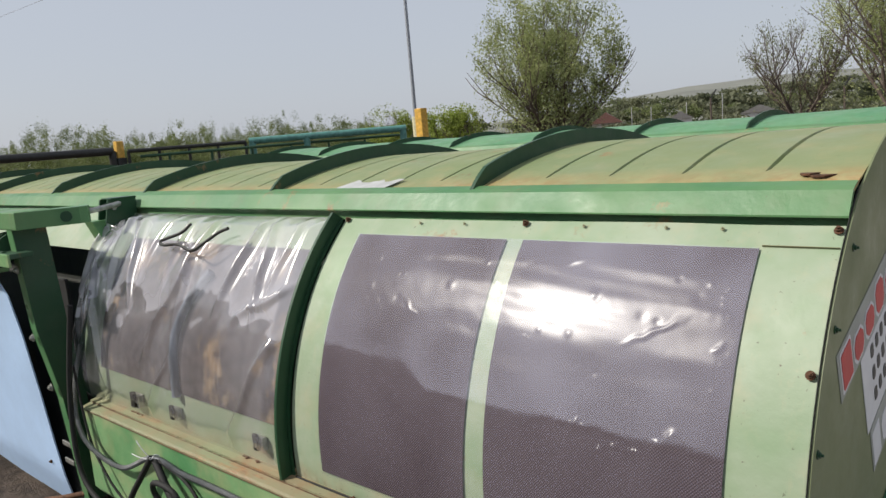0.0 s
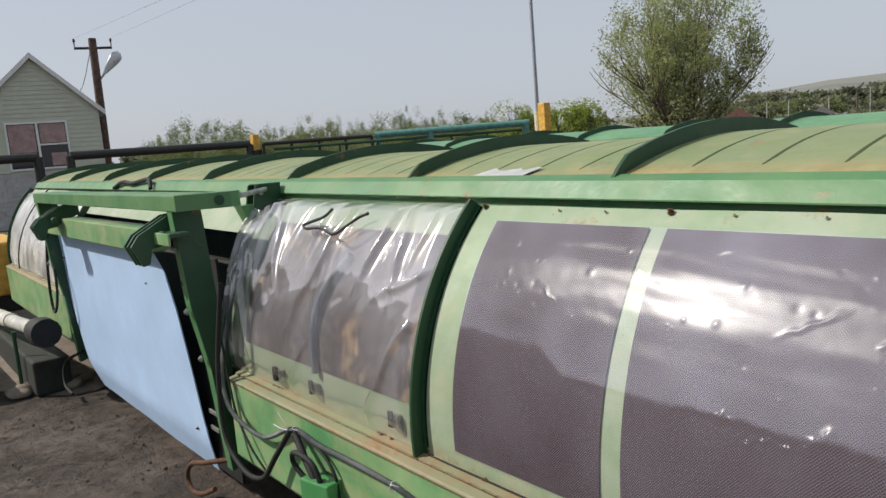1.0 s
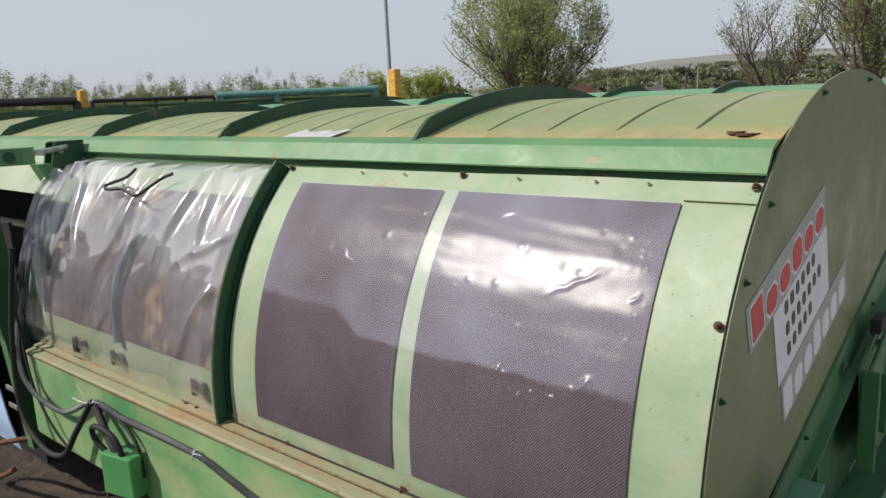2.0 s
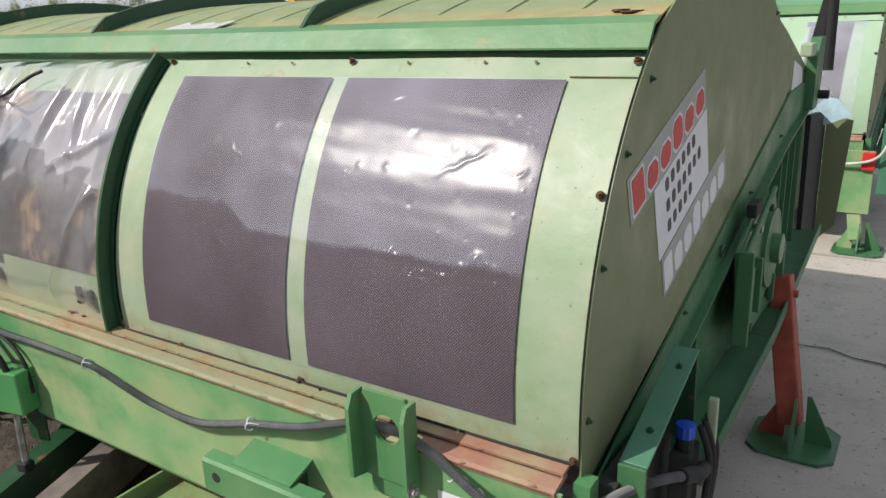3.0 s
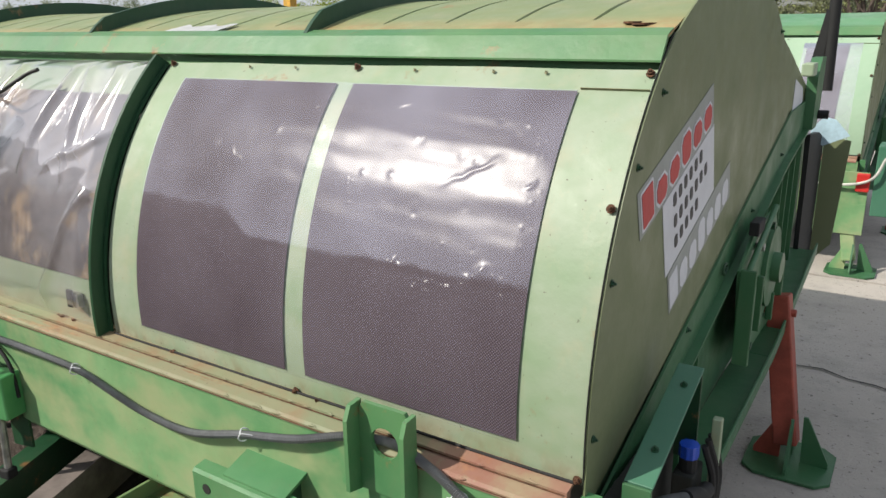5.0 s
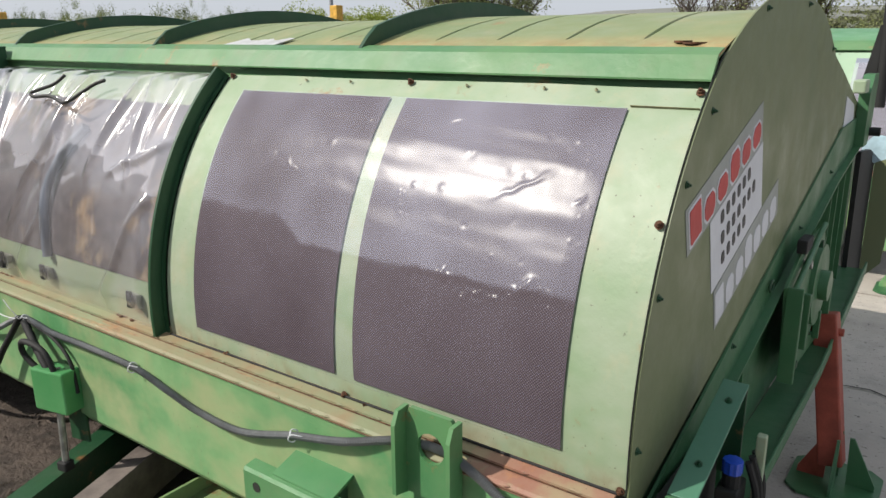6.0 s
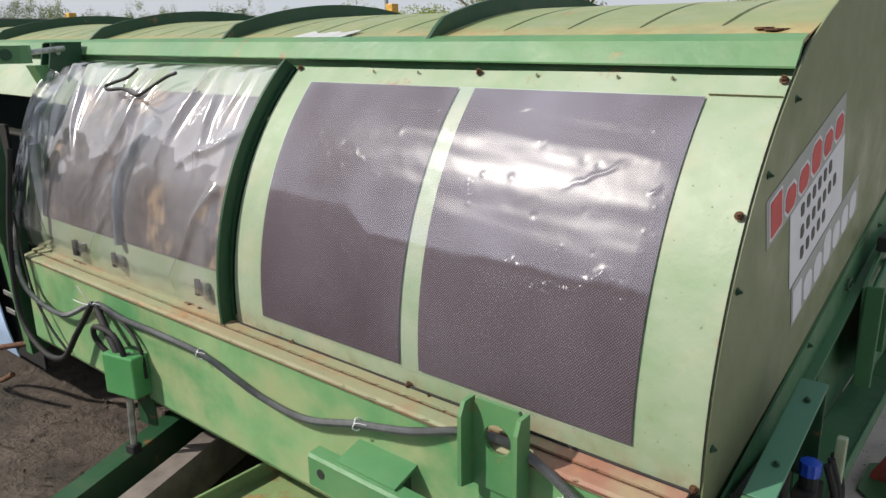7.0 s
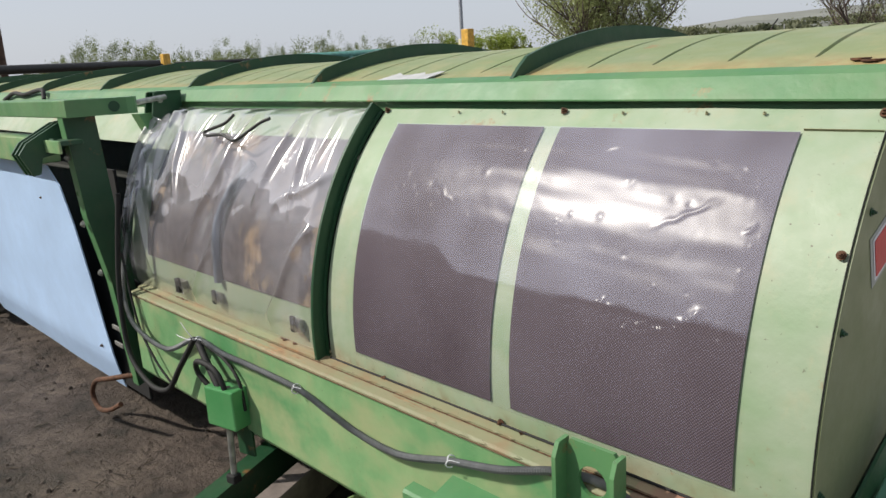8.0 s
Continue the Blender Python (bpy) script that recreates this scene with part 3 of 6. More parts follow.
            part("ledge_seam", tube(bmesh.new(), pts, r, 5), RUST, head, "rusty open seam between the strips")
        for x, ln in ((-2.36, 0.10), (-1.62, 0.05), (-1.56, 0.03), (-1.12, 0.018), (-0.62, 0.02), (-0.46, 0.03)):
            pts = [(x + ln * t, -0.290 + rng.uniform(-0.006, 0.002), 0.738 + lift(x) + rng.uniform(-0.002, 0.004)) for t in spread(-0.5, 0.5, 6)]
            part("seal_shred", tube(bmesh.new(), pts, lambda i: (0.002, 0.004, 0.003, 0.005, 0.004, 0.003, 0.002)[i], 6), RUST, head, "", 60)
    # end plate, its flange, and the inclined end frame
    bm = bmesh.new()
    slab(bm, plate_outline(), "x", 0.0148, 0.0185)
    plate = add("end_plate", bm, PLATE, lab="smooth olive green end plate", smooth=0)
    # near-black strip drawn in for the shaded gap along the plate
    bm = bmesh.new()
    arc = spread(low, S_TOP + 0.1, 30)
    slab(bm, [hood(v, 0.0048) for v in arc] + [hood(v, -0.006) for v in arc[::-1]], "x", 0.0130, 0.0146)
    add("plate_gap_strip", bm, VOID, lab="thin black strip for the gap between sheet and plate")
    bm = bmesh.new()
    slab(bm, [(1.296, 1.500), (1.51, 1.440), (1.92, 1.312), (2.06, 1.275), (2.06, 1.205), (1.600, 1.182)], "x", 0.011, 0.0165)
    add("back_plate", bm, PLATE, lab="small folded back corner plate")
    add("back_label", slab(bmesh.new(), [(1.655, 1.345), (1.86, 1.300), (1.89, 1.240), (1.655, 1.200)], "x", 0.0172, 0.0185), PAPER, lab="small white sticker")
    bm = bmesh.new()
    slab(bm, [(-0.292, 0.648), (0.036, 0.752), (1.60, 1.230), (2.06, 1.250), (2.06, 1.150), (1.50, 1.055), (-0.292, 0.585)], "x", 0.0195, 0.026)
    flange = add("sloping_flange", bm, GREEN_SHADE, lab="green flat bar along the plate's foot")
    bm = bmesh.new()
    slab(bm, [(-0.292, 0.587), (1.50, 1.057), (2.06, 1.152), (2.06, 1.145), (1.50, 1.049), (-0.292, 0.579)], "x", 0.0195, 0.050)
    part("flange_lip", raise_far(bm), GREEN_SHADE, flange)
    for k, (y, z) in enumerate(((-0.152, 0.668), (0.327, 0.825), (0.659, 0.890), (1.002, 0.985), (1.452, 1.095))):
        ring = [(0.034, y + 0.022 * math.cos(a), z + 0.015 * math.sin(a)) for a in spread(0, 2 * math.pi, 16)] if k == 2 else None
        if ring:
            part("eye_nut", tube(bmesh.new(), ring, 0.004, 6), DARK_GREEN, flange, "", 60)
        else:
            piece("bolt", BOLT_DARK, flange, facing((0.026, y, z), (1, 0, 0), y))
    bm = bmesh.new()
    slab(bm, [(-0.312, 0.715), (-0.270, 0.715), (-0.270, 0.655), (-0.312, 0.655)], "x", 0.0135, 0.046)
    add("corner_cap", bm, BRACKET)
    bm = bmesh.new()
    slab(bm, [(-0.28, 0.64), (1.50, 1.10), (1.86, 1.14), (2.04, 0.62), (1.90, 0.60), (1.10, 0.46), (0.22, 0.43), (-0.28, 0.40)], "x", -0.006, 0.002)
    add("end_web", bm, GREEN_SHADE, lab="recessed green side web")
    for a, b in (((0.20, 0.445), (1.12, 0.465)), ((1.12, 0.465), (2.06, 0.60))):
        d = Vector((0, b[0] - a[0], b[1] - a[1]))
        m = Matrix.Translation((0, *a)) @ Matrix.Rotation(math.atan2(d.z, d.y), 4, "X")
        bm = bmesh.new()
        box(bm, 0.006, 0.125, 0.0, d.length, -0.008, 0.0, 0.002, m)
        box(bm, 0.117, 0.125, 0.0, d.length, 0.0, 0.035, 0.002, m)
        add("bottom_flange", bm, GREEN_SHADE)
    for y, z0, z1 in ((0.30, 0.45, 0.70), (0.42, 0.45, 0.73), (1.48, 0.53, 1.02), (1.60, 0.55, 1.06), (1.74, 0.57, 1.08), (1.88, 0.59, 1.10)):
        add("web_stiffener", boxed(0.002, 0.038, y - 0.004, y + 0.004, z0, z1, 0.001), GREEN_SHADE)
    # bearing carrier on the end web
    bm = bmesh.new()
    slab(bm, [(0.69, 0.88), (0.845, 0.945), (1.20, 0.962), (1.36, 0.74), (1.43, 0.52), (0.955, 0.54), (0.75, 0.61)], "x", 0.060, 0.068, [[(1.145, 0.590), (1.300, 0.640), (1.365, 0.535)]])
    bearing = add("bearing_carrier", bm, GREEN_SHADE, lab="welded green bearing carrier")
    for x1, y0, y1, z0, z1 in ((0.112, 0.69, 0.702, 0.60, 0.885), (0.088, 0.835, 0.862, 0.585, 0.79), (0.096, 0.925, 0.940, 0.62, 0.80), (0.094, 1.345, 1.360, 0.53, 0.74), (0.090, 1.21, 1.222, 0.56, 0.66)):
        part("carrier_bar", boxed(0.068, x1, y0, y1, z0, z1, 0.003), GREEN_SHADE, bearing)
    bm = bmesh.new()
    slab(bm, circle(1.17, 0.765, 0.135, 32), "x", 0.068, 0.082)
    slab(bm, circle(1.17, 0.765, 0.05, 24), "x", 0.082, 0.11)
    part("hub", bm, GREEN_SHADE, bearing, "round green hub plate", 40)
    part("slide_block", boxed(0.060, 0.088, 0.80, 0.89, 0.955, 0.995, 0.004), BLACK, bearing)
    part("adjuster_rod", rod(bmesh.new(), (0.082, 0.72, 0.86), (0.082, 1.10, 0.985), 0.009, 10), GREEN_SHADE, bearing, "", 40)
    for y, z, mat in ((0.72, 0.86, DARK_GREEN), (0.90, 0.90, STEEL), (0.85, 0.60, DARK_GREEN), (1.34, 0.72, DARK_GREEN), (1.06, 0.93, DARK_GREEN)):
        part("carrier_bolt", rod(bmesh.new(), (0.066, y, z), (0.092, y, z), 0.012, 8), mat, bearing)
    # bolts round the plate
    for a, (y, z) in enumerate(((-0.262, 0.82), (-0.207, 1.101), (-0.10, 1.29), (0.022, 1.415), (0.363, 1.613), (0.80, 1.636), (1.234, 1.517))):
        piece("bolt", BOLT_DARK, head, facing((0.0185, y, z), (1, 0, 0), a))
    # bolts on the front sheet
    for x, s, me in ((-1.382 + 0.025, hood_s(1.450), BOLT_RUST), (-0.696, hood_s(1.449), BOLT_RUST), (0.002, hood_s(1.447), BOLT_RUST), (0.001, hood_s(1.226), BOLT_RUST),
                     (-0.690, hood_s(0.742), BOLT_RUST), (0.003, hood_s(0.745), BOLT_RUST)):
        y, z = hood(s, 0.004)
        piece("bolt", me, head, facing((x, y, z), hood_n(s), x * 7))
    for x in (-1.05, -0.89, -0.53, -0.33, -0.21):
        y, z = hood(hood_s(1.446))
        piece("rivet", STUD, head, facing((x, y - 0.003, z + 0.003), hood_n(hood_s(1.446))))
    # black seal under the sheet's lower edge
    seal = [(x, -0.2905 - 0.001 * math.sin(x * 9), 0.7390 + 0.003 * noise.noise((x * 3, 0, 0))) for x in spread(-1.37, 0.005, 60)]
    add("edge_seal", tube(bmesh.new(), seal, 0.0032, 6), BLACK, lab="black rubber seal", smooth=60)
    # seam across the top of the front sheet
    bm = bmesh.new()
    slab(bm, [hood(hood_s(1.420), 0.0052), hood(hood_s(1.4207), 0.0052), hood(hood_s(1.4207), -0.001), hood(hood_s(1.420), -0.001)], "x", -0.125, 0.011)
    add("sheet_seam", bm, GREEN_LEDGE)
    return head


header = build_header((0, 0, 0), "long green harvester header with a round ribbed hood", ROOF, SAGE, True)
second = build_header((0.11, 4.25, 0), "second green harvester header, blue-green roof, parked behind the first", TEAL, MINT, False)


def stand(parent, x, y, top, mat, flip=1):
    """A prop leg: square post with gussets on a worn foot plate."""
    lean = Matrix.Translation((x - 0.005, y, 0)) @ Matrix.Rotation(radians(-10), 4, "Y") @ Matrix.Rotation(radians(-8), 4, "X")
    leg = part("prop_leg", boxed(-0.040, 0.040, -0.040, 0.040, 0.07, top, 0.006, lean), mat, parent, "prop leg of square tube")
    bm = bmesh.new()
    w, c = 0.145, 0.045
    slab(bm, [(x - w, y - w + c), (x - w + c, y - w), (x + w - c, y - w), (x + w, y - w + c), (x + w, y + w - c), (x + w - c, y + w), (x - w + c, y + w), (x - w, y + w - c)], "z", 0.0, 0.010)
    part("foot_plate", bm, GREEN_SHADE, leg, "green foot plate with clipped corners")
    for ax, s in (("x", 1), ("x", -1), ("y", 1), ("y", -1)):
        bm = bmesh.new()
        if ax == "x":
            slab(bm, [(x + s * 0.036, 0.010), (x + s * 0.125, 0.010), (x + s * 0.125, 0.03), (x + s * 0.045, 0.19), (x + s * 0.030, 0.19)], "y", y - 0.005, y + 0.005)
        else:
            slab(bm, [(y + s * 0.036, 0.010), (y + s * 0.125, 0.010), (y + s * 0.125, 0.03), (y + s * 0.045, 0.19), (y + s * 0.036, 0.19)], "x", x - 0.005, x + 0.005)
        part("gusset", bm, mat if ax == "x" and s < 0 else GREEN_SHADE, leg)
    return leg


stand(header, 0.195, 1.29, 0.62, RUST_RED)
part("leg_pin", rod(bmesh.new(), (0.03, 1.365, 0.545), (0.150, 1.365, 0.545), 0.014), RUST_RED, header)
stand(header, -4.4, 1.0, 0.60, GREEN)
stand(header, -7.6, 0.6, 0.60, GREEN)
stand(second, 0.05, -0.36, 0.62, GREEN)
stand(second, 0.30, 0.90, 0.60, RUST_RED)
stand(second, -4.4, 0.6, 0.60, GREEN)


# ---- windows' tight film ----
def tight_film():
    rng = random.Random(11)
    dents = [(rng.uniform(-1.22, -0.16), rng.uniform(0.30, S_WIN1), rng.uniform(0.006, 0.018), rng.uniform(-0.0010, 0.0011)) for _ in range(60)]
    dents += [(x, s, 0.016, -0.0007) for x, s in ((-1.08, 0.54), (-0.87, 0.40), (-0.43, 0.60), (-0.32, 0.57), (-0.21, 0.62), (-1.02, 0.55), (-1.15, 0.53))]
    for cx, cs, wx, ws, n in ((-0.150, 0.665, 0.010, 0.035, 22), (-1.19, 0.69, 0.035, 0.008, 14), (-0.58, 0.47, 0.006, 0.02, 9), (-0.32, 0.345, 0.01, 0.03, 10), (-0.87, 0.43, 0.006, 0.03, 7), (-0.145, 0.45, 0.006, 0.07, 10)):
        dents += [(rng.gauss(cx, wx), rng.gauss(cs, ws), rng.uniform(0.0035, 0.005), 0.0008) for _ in range(n)]
    creases = [(-0.36, 0.500, -0.215, 0.585), (-1.11, 0.385, -0.80, 0.205), (-0.53, 0.675, -0.48, 0.695),
               (-0.17, 0.52, -0.14, 0.535), (-0.36, 0.25, -0.28, 0.20), (-0.62, 0.15, -0.50, 0.21), (-1.0, 0.55, -0.93, 0.50)]
    crumple = [(-0.43, 0.335), (-0.38, 0.300), (-0.30, 0.312), (-0.25, 0.322), (-0.215, 0.350), (-0.175, 0.325)]

    def place(u, v):
        n1 = noise.noise((u * 1.3 + 0.5 * v, v * 7.5, 3.3))
        n2 = noise.noise((u * 4.5 + v, v * 15.0, 5.1))
        high = min(1.0, max(0.12, (v - 0.24) / 0.22))  # the film clings to the screen low down
        n3 = noise.noise((u * 7.0 + 3 * v, v * 34.0 + 2 * u, 9.3))
        n4 = noise.noise((u * 26.0, v * 30.0 + 9 * u, 2.2))
        h = 0.0024 + (0.0050 * n1 + 0.0027 * n2 + 0.0007 * n3 + 0.00022 * n4) * high
        for x, s, r, d in dents:
            q = ((u - x) ** 2 + (v - s) ** 2) / (r * r)
            if q < 4:
                h += d * math.exp(-q * 2.2)
        for x0, s0, x1, s1 in creases:
            dx, ds = x1 - x0, s1 - s0
            ln = math.hypot(dx, ds)
            t = ((u - x0) * dx + (v - s0) * ds) / ln
            off = ((u - x0) * -ds + (v - s0) * dx) / ln + 0.014 * noise.noise((u * 26, v * 26, 2.0))
            if -0.02 < t < ln + 0.02:
                h += 0.0013 * math.exp(-(off / 0.005) ** 2) * math.sin(math.pi * min(1, max(0, t / ln)))
        if -0.46 < u < -0.15 and 0.25 < v < 0.40:  # a band of small crumples
            near = 1.0
            for (x0, s0), (x1, s1) in zip(crumple, crumple[1:]):
                dx, ds = x1 - x0, s1 - s0
                t = min(1.0, max(0.0, ((u - x0) * dx + (v - s0) * ds) / (dx * dx + ds * ds)))
                near = min(near, math.hypot(u - x0 - t * dx, v - s0 - t * ds))
            h += 0.0050 * math.exp(-(near / 0.013) ** 2) * (1 - 2.4 * abs(noise.noise((u * 42 + v * 20, v * 55, 4.0))))
        lo = min(1.0, (u + 1.276) / 0.04, (-0.118 - u) / 0.04, (0.739 - v) / 0.03)
        lo = max(0.0, lo) ** 0.6 * 0.9 + 0.1
        # a slack shelf over the creased line, flat above it
        line = 0.335 + 0.010 * noise.noise((u * 3.0, 0, 6.0))
        side = min(1.0, max(0.0, (u + 0.93) / 0.12))
        if v > line - 0.012:
            h += 0.0065 * side * min(1.0, (v - line + 0.012) / 0.012) * math.exp(-max(0.0, v - line) / 0.045)
        k = (v - 0.037) / 0.695  # the film is cut along the panels' slanting sides
        left, right = -1.245 - 0.028 * k, -0.1205 - 0.006 * k
        return (left + (u + 1.276) / 1.158 * (right - left), *hood(v, 0.0058 + max(0.0, h) * max(0.0, lo)))
    bm = surface(place, spread(-1.276, -0.118, 340), spread(0.036, 0.736, 200))
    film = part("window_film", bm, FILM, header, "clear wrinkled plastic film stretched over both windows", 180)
    film.visible_shadow = False
    return film


tight_film()


# ---- loose plastic sheet over the next window ----
def loose_sheet():
    folds = [(-2.66, 0.80, -2.566, 0.44, 0.026), (-2.55, 0.82, -2.40, 0.43, 0.024), (-1.70, 0.80, -1.757, 0.47, 0.030), (-1.645, 0.78, -1.59, 0.48, 0.026), (-1.59, 0.455, -1.485, 0.520, 0.020),
             (-1.43, 0.40, -1.66, 0.03, 0.022), (-2.06, 0.24, -2.20, 0.02, 0.018), (-2.04, 0.53, -2.215, 0.255, 0.024), (-2.03, 0.60, -2.02, 0.20, 0.016), (-2.763, 0.52, -2.55, 0.15, 0.024),
             (-2.813, 0.40, -2.827, 0.02, 0.020), (-1.98, 0.75, -2.05, 0.51, 0.024), (-2.14, 0.82, -2.175, 0.57, 0.022), (-2.80, 0.79, -2.86, 0.42, 0.030), (-1.50, 0.78, -1.52, 0.60, 0.018), (-2.33, 0.74, -2.36, 0.55, 0.014)]

    def place(u, v):
        h = 0.034 + 0.014 * noise.noise((u * 2.2 + v, v * 2.2, 3.0)) + 0.0016 * noise.noise((u * 7.0 + 5 * v, v * 5.0, 8.0))
        for x0, s0, x1, s1, d in folds:
            dx, ds = x1 - x0, s1 - s0
            ln = math.hypot(dx, ds)
            t = ((u - x0) * dx + (v - s0) * ds) / ln
            off = ((u - x0) * -ds + (v - s0) * dx) / ln + 0.022 * noise.noise((u * 7, v * 7, 6.0))
            if -0.1 < t < ln + 0.1:
                w = math.sin(math.pi * min(1, max(0, (t + 0.1) / (ln + 0.2))))
                h += 0.75 * d * w * (math.exp(-(off / 0.012) ** 2) - 0.25 * math.exp(-((off - 0.04) / 0.03) ** 2))
        edge = min(1.0, (S_TOP - 0.004 - v) / 0.06, (-1.418 - u) / 0.05, (v + 0.02) / 0.10)
        h = 0.006 + max(0.0, h) * max(0.0, edge)
        left = max(0.0, -2.62 - u) / 0.24
        return (u + 0.03 * noise.noise((v * 4, 0, 1)) * left, hood(v, h)[0] - 0.012 * left + 0.03 * left * left * left, hood(v, h)[1] + lift(u) - 0.01 * left)
    bm = surface(place, spread(-2.86, -1.418, 240), spread(-0.008, S_TOP - 0.002, 140))
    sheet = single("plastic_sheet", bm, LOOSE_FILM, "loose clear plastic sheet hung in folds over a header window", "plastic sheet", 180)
    sheet.visible_shadow = False
    return sheet


loose_sheet()


def wing_film():
    def place(u, v):
        h = 0.02 + 0.012 * noise.noise((u * 3, v * 3, 2.0)) + 0.004 * noise.noise((u * 12, v * 6, 5.0))
        return (u, hood(v, h)[0], hood(v, h)[1] + lift(u))
    bm = surface(place, spread(-8.24, -5.80, 60), spread(0.0, S_TOP - 0.06, 30))
    return single("plastic_sheet", bm, WHITE_FILM, "milky plastic sheet tied over the header's other wing", "plastic sheet", 180)


wing_film()


# ---- fittings on the near wing ----
def lifting_lug():
    """A folded plate with a round hole, welded on the beam; the conduit runs through it."""
    bm = bmesh.new()
    slab(bm, [(-0.440, 0.625), (-0.305, 0.625), (-0.305, 0.802), (-0.322, 0.824), (-0.425, 0.824), (-0.440, 0.802)], "y", -0.372, -0.362, [circle(-0.372, 0.744, 0.034, 22)])
    lug = part("lifting_lug", bm, BRACKET, header, "upright folded steel lug with a round hole")
    for x, d in ((-0.440, 0.040), (-0.305, 0.036)):
        bm = bmesh.new()
        slab(bm, [(-0.362, 0.62), (-0.370 - d, 0.632), (-0.370 - d, 0.792), (-0.372 - d * 0.6, 0.822), (-0.362, 0.824)], "x", x - 0.005, x + 0.005)
        part("lug_side", bm, BRACKET, lug)
    part("lug_base", boxed(-0.425, -0.32, -0.365, -0.350, 0.58, 0.66, 0.002), BRACKET, lug)
    piece("bolt", BOLT_STEEL, lug, facing((-0.300, -0.39, 0.636), (1, 0, 0)))
    return lug


lifting_lug()


def hitch_bracket():
    bm = bmesh.new()
    slab(bm, [(-0.405, 0.560), (-0.438, 0.556), (-0.444, 0.548), (-0.444, 0.470), (-0.436, 0.470), (-0.436, 0.546), (-0.405, 0.552)], "x", -0.890, -0.525)
    b = part("channel_bracket", bm, BRACKET, header, "folded green channel bracket")
    bm = bmesh.new()
    slab(bm, [(-0.352, 0.588), (-0.430, 0.5625), (-0.430, 0.5545), (-0.352, 0.580)], "x", -0.800, -0.610)
    part("top_plate", bm, BRACKET, b)
    bm = bmesh.new()
    slab(bm, [(-0.345, 0.56), (-0.43, 0.54), (-0.43, 0.46), (-0.345, 0.42)], "x", -0.64, -0.632)
    part("bracket_web", bm, DARK_GREEN, b)
    for x in (-0.845, -0.565):
        part("bolt_hole", rod(bmesh.new(), (x, -0.4455, 0.515), (x, -0.438, 0.515), 0.013, 16), VOID, b)
    return b


hitch_bracket()


def junction_box():
    m = Matrix.Translation((-1.88, -0.362, 0.470)) @ Matrix.Scale(0.85, 4) @ Matrix.Rotation(radians(12), 4, "Z")
    b = part("junction_box", boxed(-0.085, 0.085, -0.085, 0.0, -0.085, 0.085, 0.006, m), BOX_GREEN, header, "bright green sheet steel junction box")
    for k in (-0.03, 0.02):
        part("screw_hole", rod(bmesh.new(), m @ Vector((k, -0.045, 0.083)), m @ Vector((k, -0.045, 0.0862)), 0.009, 12), VOID, b)
    part("drop_pipe", rod(bmesh.new(), m @ Vector((-0.01, -0.04, -0.085)), m @ Vector((-0.01, -0.05, -0.33)), 0.012, 10), STEEL, b)
    part("pipe_elbow", boxed(-0.035, 0.015, -0.075, -0.03, -0.35, -0.31, 0.006, m), BLACK, b)
    part("box_bracket", boxed(-0.02, 0.075, 0.0, 0.012, -0.24, 0.05, 0.002, m), DARK_GREEN, b)
    return b


junction_box()


def conduit_line():
    pts = [(-2.78, -0.30, 0.96), (-2.72, -0.375, 0.78), (-2.62, -0.40, 0.62), (-2.36, -0.385, 0.56), (-2.10, -0.375, 0.655), (-1.90, -0.372, 0.645), (-1.70, -0.372, 0.648), (-1.445, -0.370, 0.642), (-1.30, -0.370, 0.615), (-1.16, -0.370, 0.590),
           (-0.98, -0.372, 0.588), (-0.785, -0.372, 0.640), (-0.62, -0.374, 0.680), (-0.47, -0.352, 0.722), (-0.36, -0.350, 0.734), (-0.26, -0.370, 0.722),
           (-0.16, -0.392, 0.690), (-0.05, -0.405, 0.655), (0.03, -0.365, 0.660), (0.07, -0.285, 0.680), (0.105, -0.215, 0.681), (0.140, -0.155, 0.675), (0.160, -0.10, 0.655), (0.168, -0.03, 0.62)]
    line = smooth_line(pts, 46)
    c = single("corrugated_conduit", tube(bmesh.new(), line, lambda i: 0.0106 if i % 2 == 0 else 0.0066, 8), CONDUIT, "grey corrugated conduit tied along the header's beam", "conduit", 25)
    for x, y, z in ((-1.457, -0.370, 0.640), (-0.785, -0.372, 0.640), (-2.08, -0.375, 0.655)):
        bm = bmesh.new()
        ring = [(x + 0.003 * math.sin(3 * a), y + 0.0150 * math.cos(a), z + 0.0150 * math.sin(a)) for a in spread(0, 2 * math.pi, 20)]
        tube(bm, ring, 0.0019, 6)
        tube(bm, smooth_line([(x, y - 0.014, z + 0.004), (x + 0.02, y - 0.02, z + 0.018), (x + 0.04, y - 0.008, z + 0.014)], 5), 0.0012, 5)
        if x < -2:
            for ex, ez in ((-0.05, 0.07), (-0.10, 0.01), (0.04, 0.03)):
                tube(bm, smooth_line([(x, y - 0.014, z + 0.004), (x + ex * 0.5, y - 0.03, z + ez * 0.6), (x + ex, y - 0.035, z + ez)], 5), 0.0016, 5)
        part("cable_tie", bm, PAPER, c, "white tie")
    return c


conduit_line()


def hose(name, pts, r, mat, label, category="hose"):
    return single(name, tube(bmesh.new(), smooth_line(pts, 10), r, 8), mat, label, category, 60)


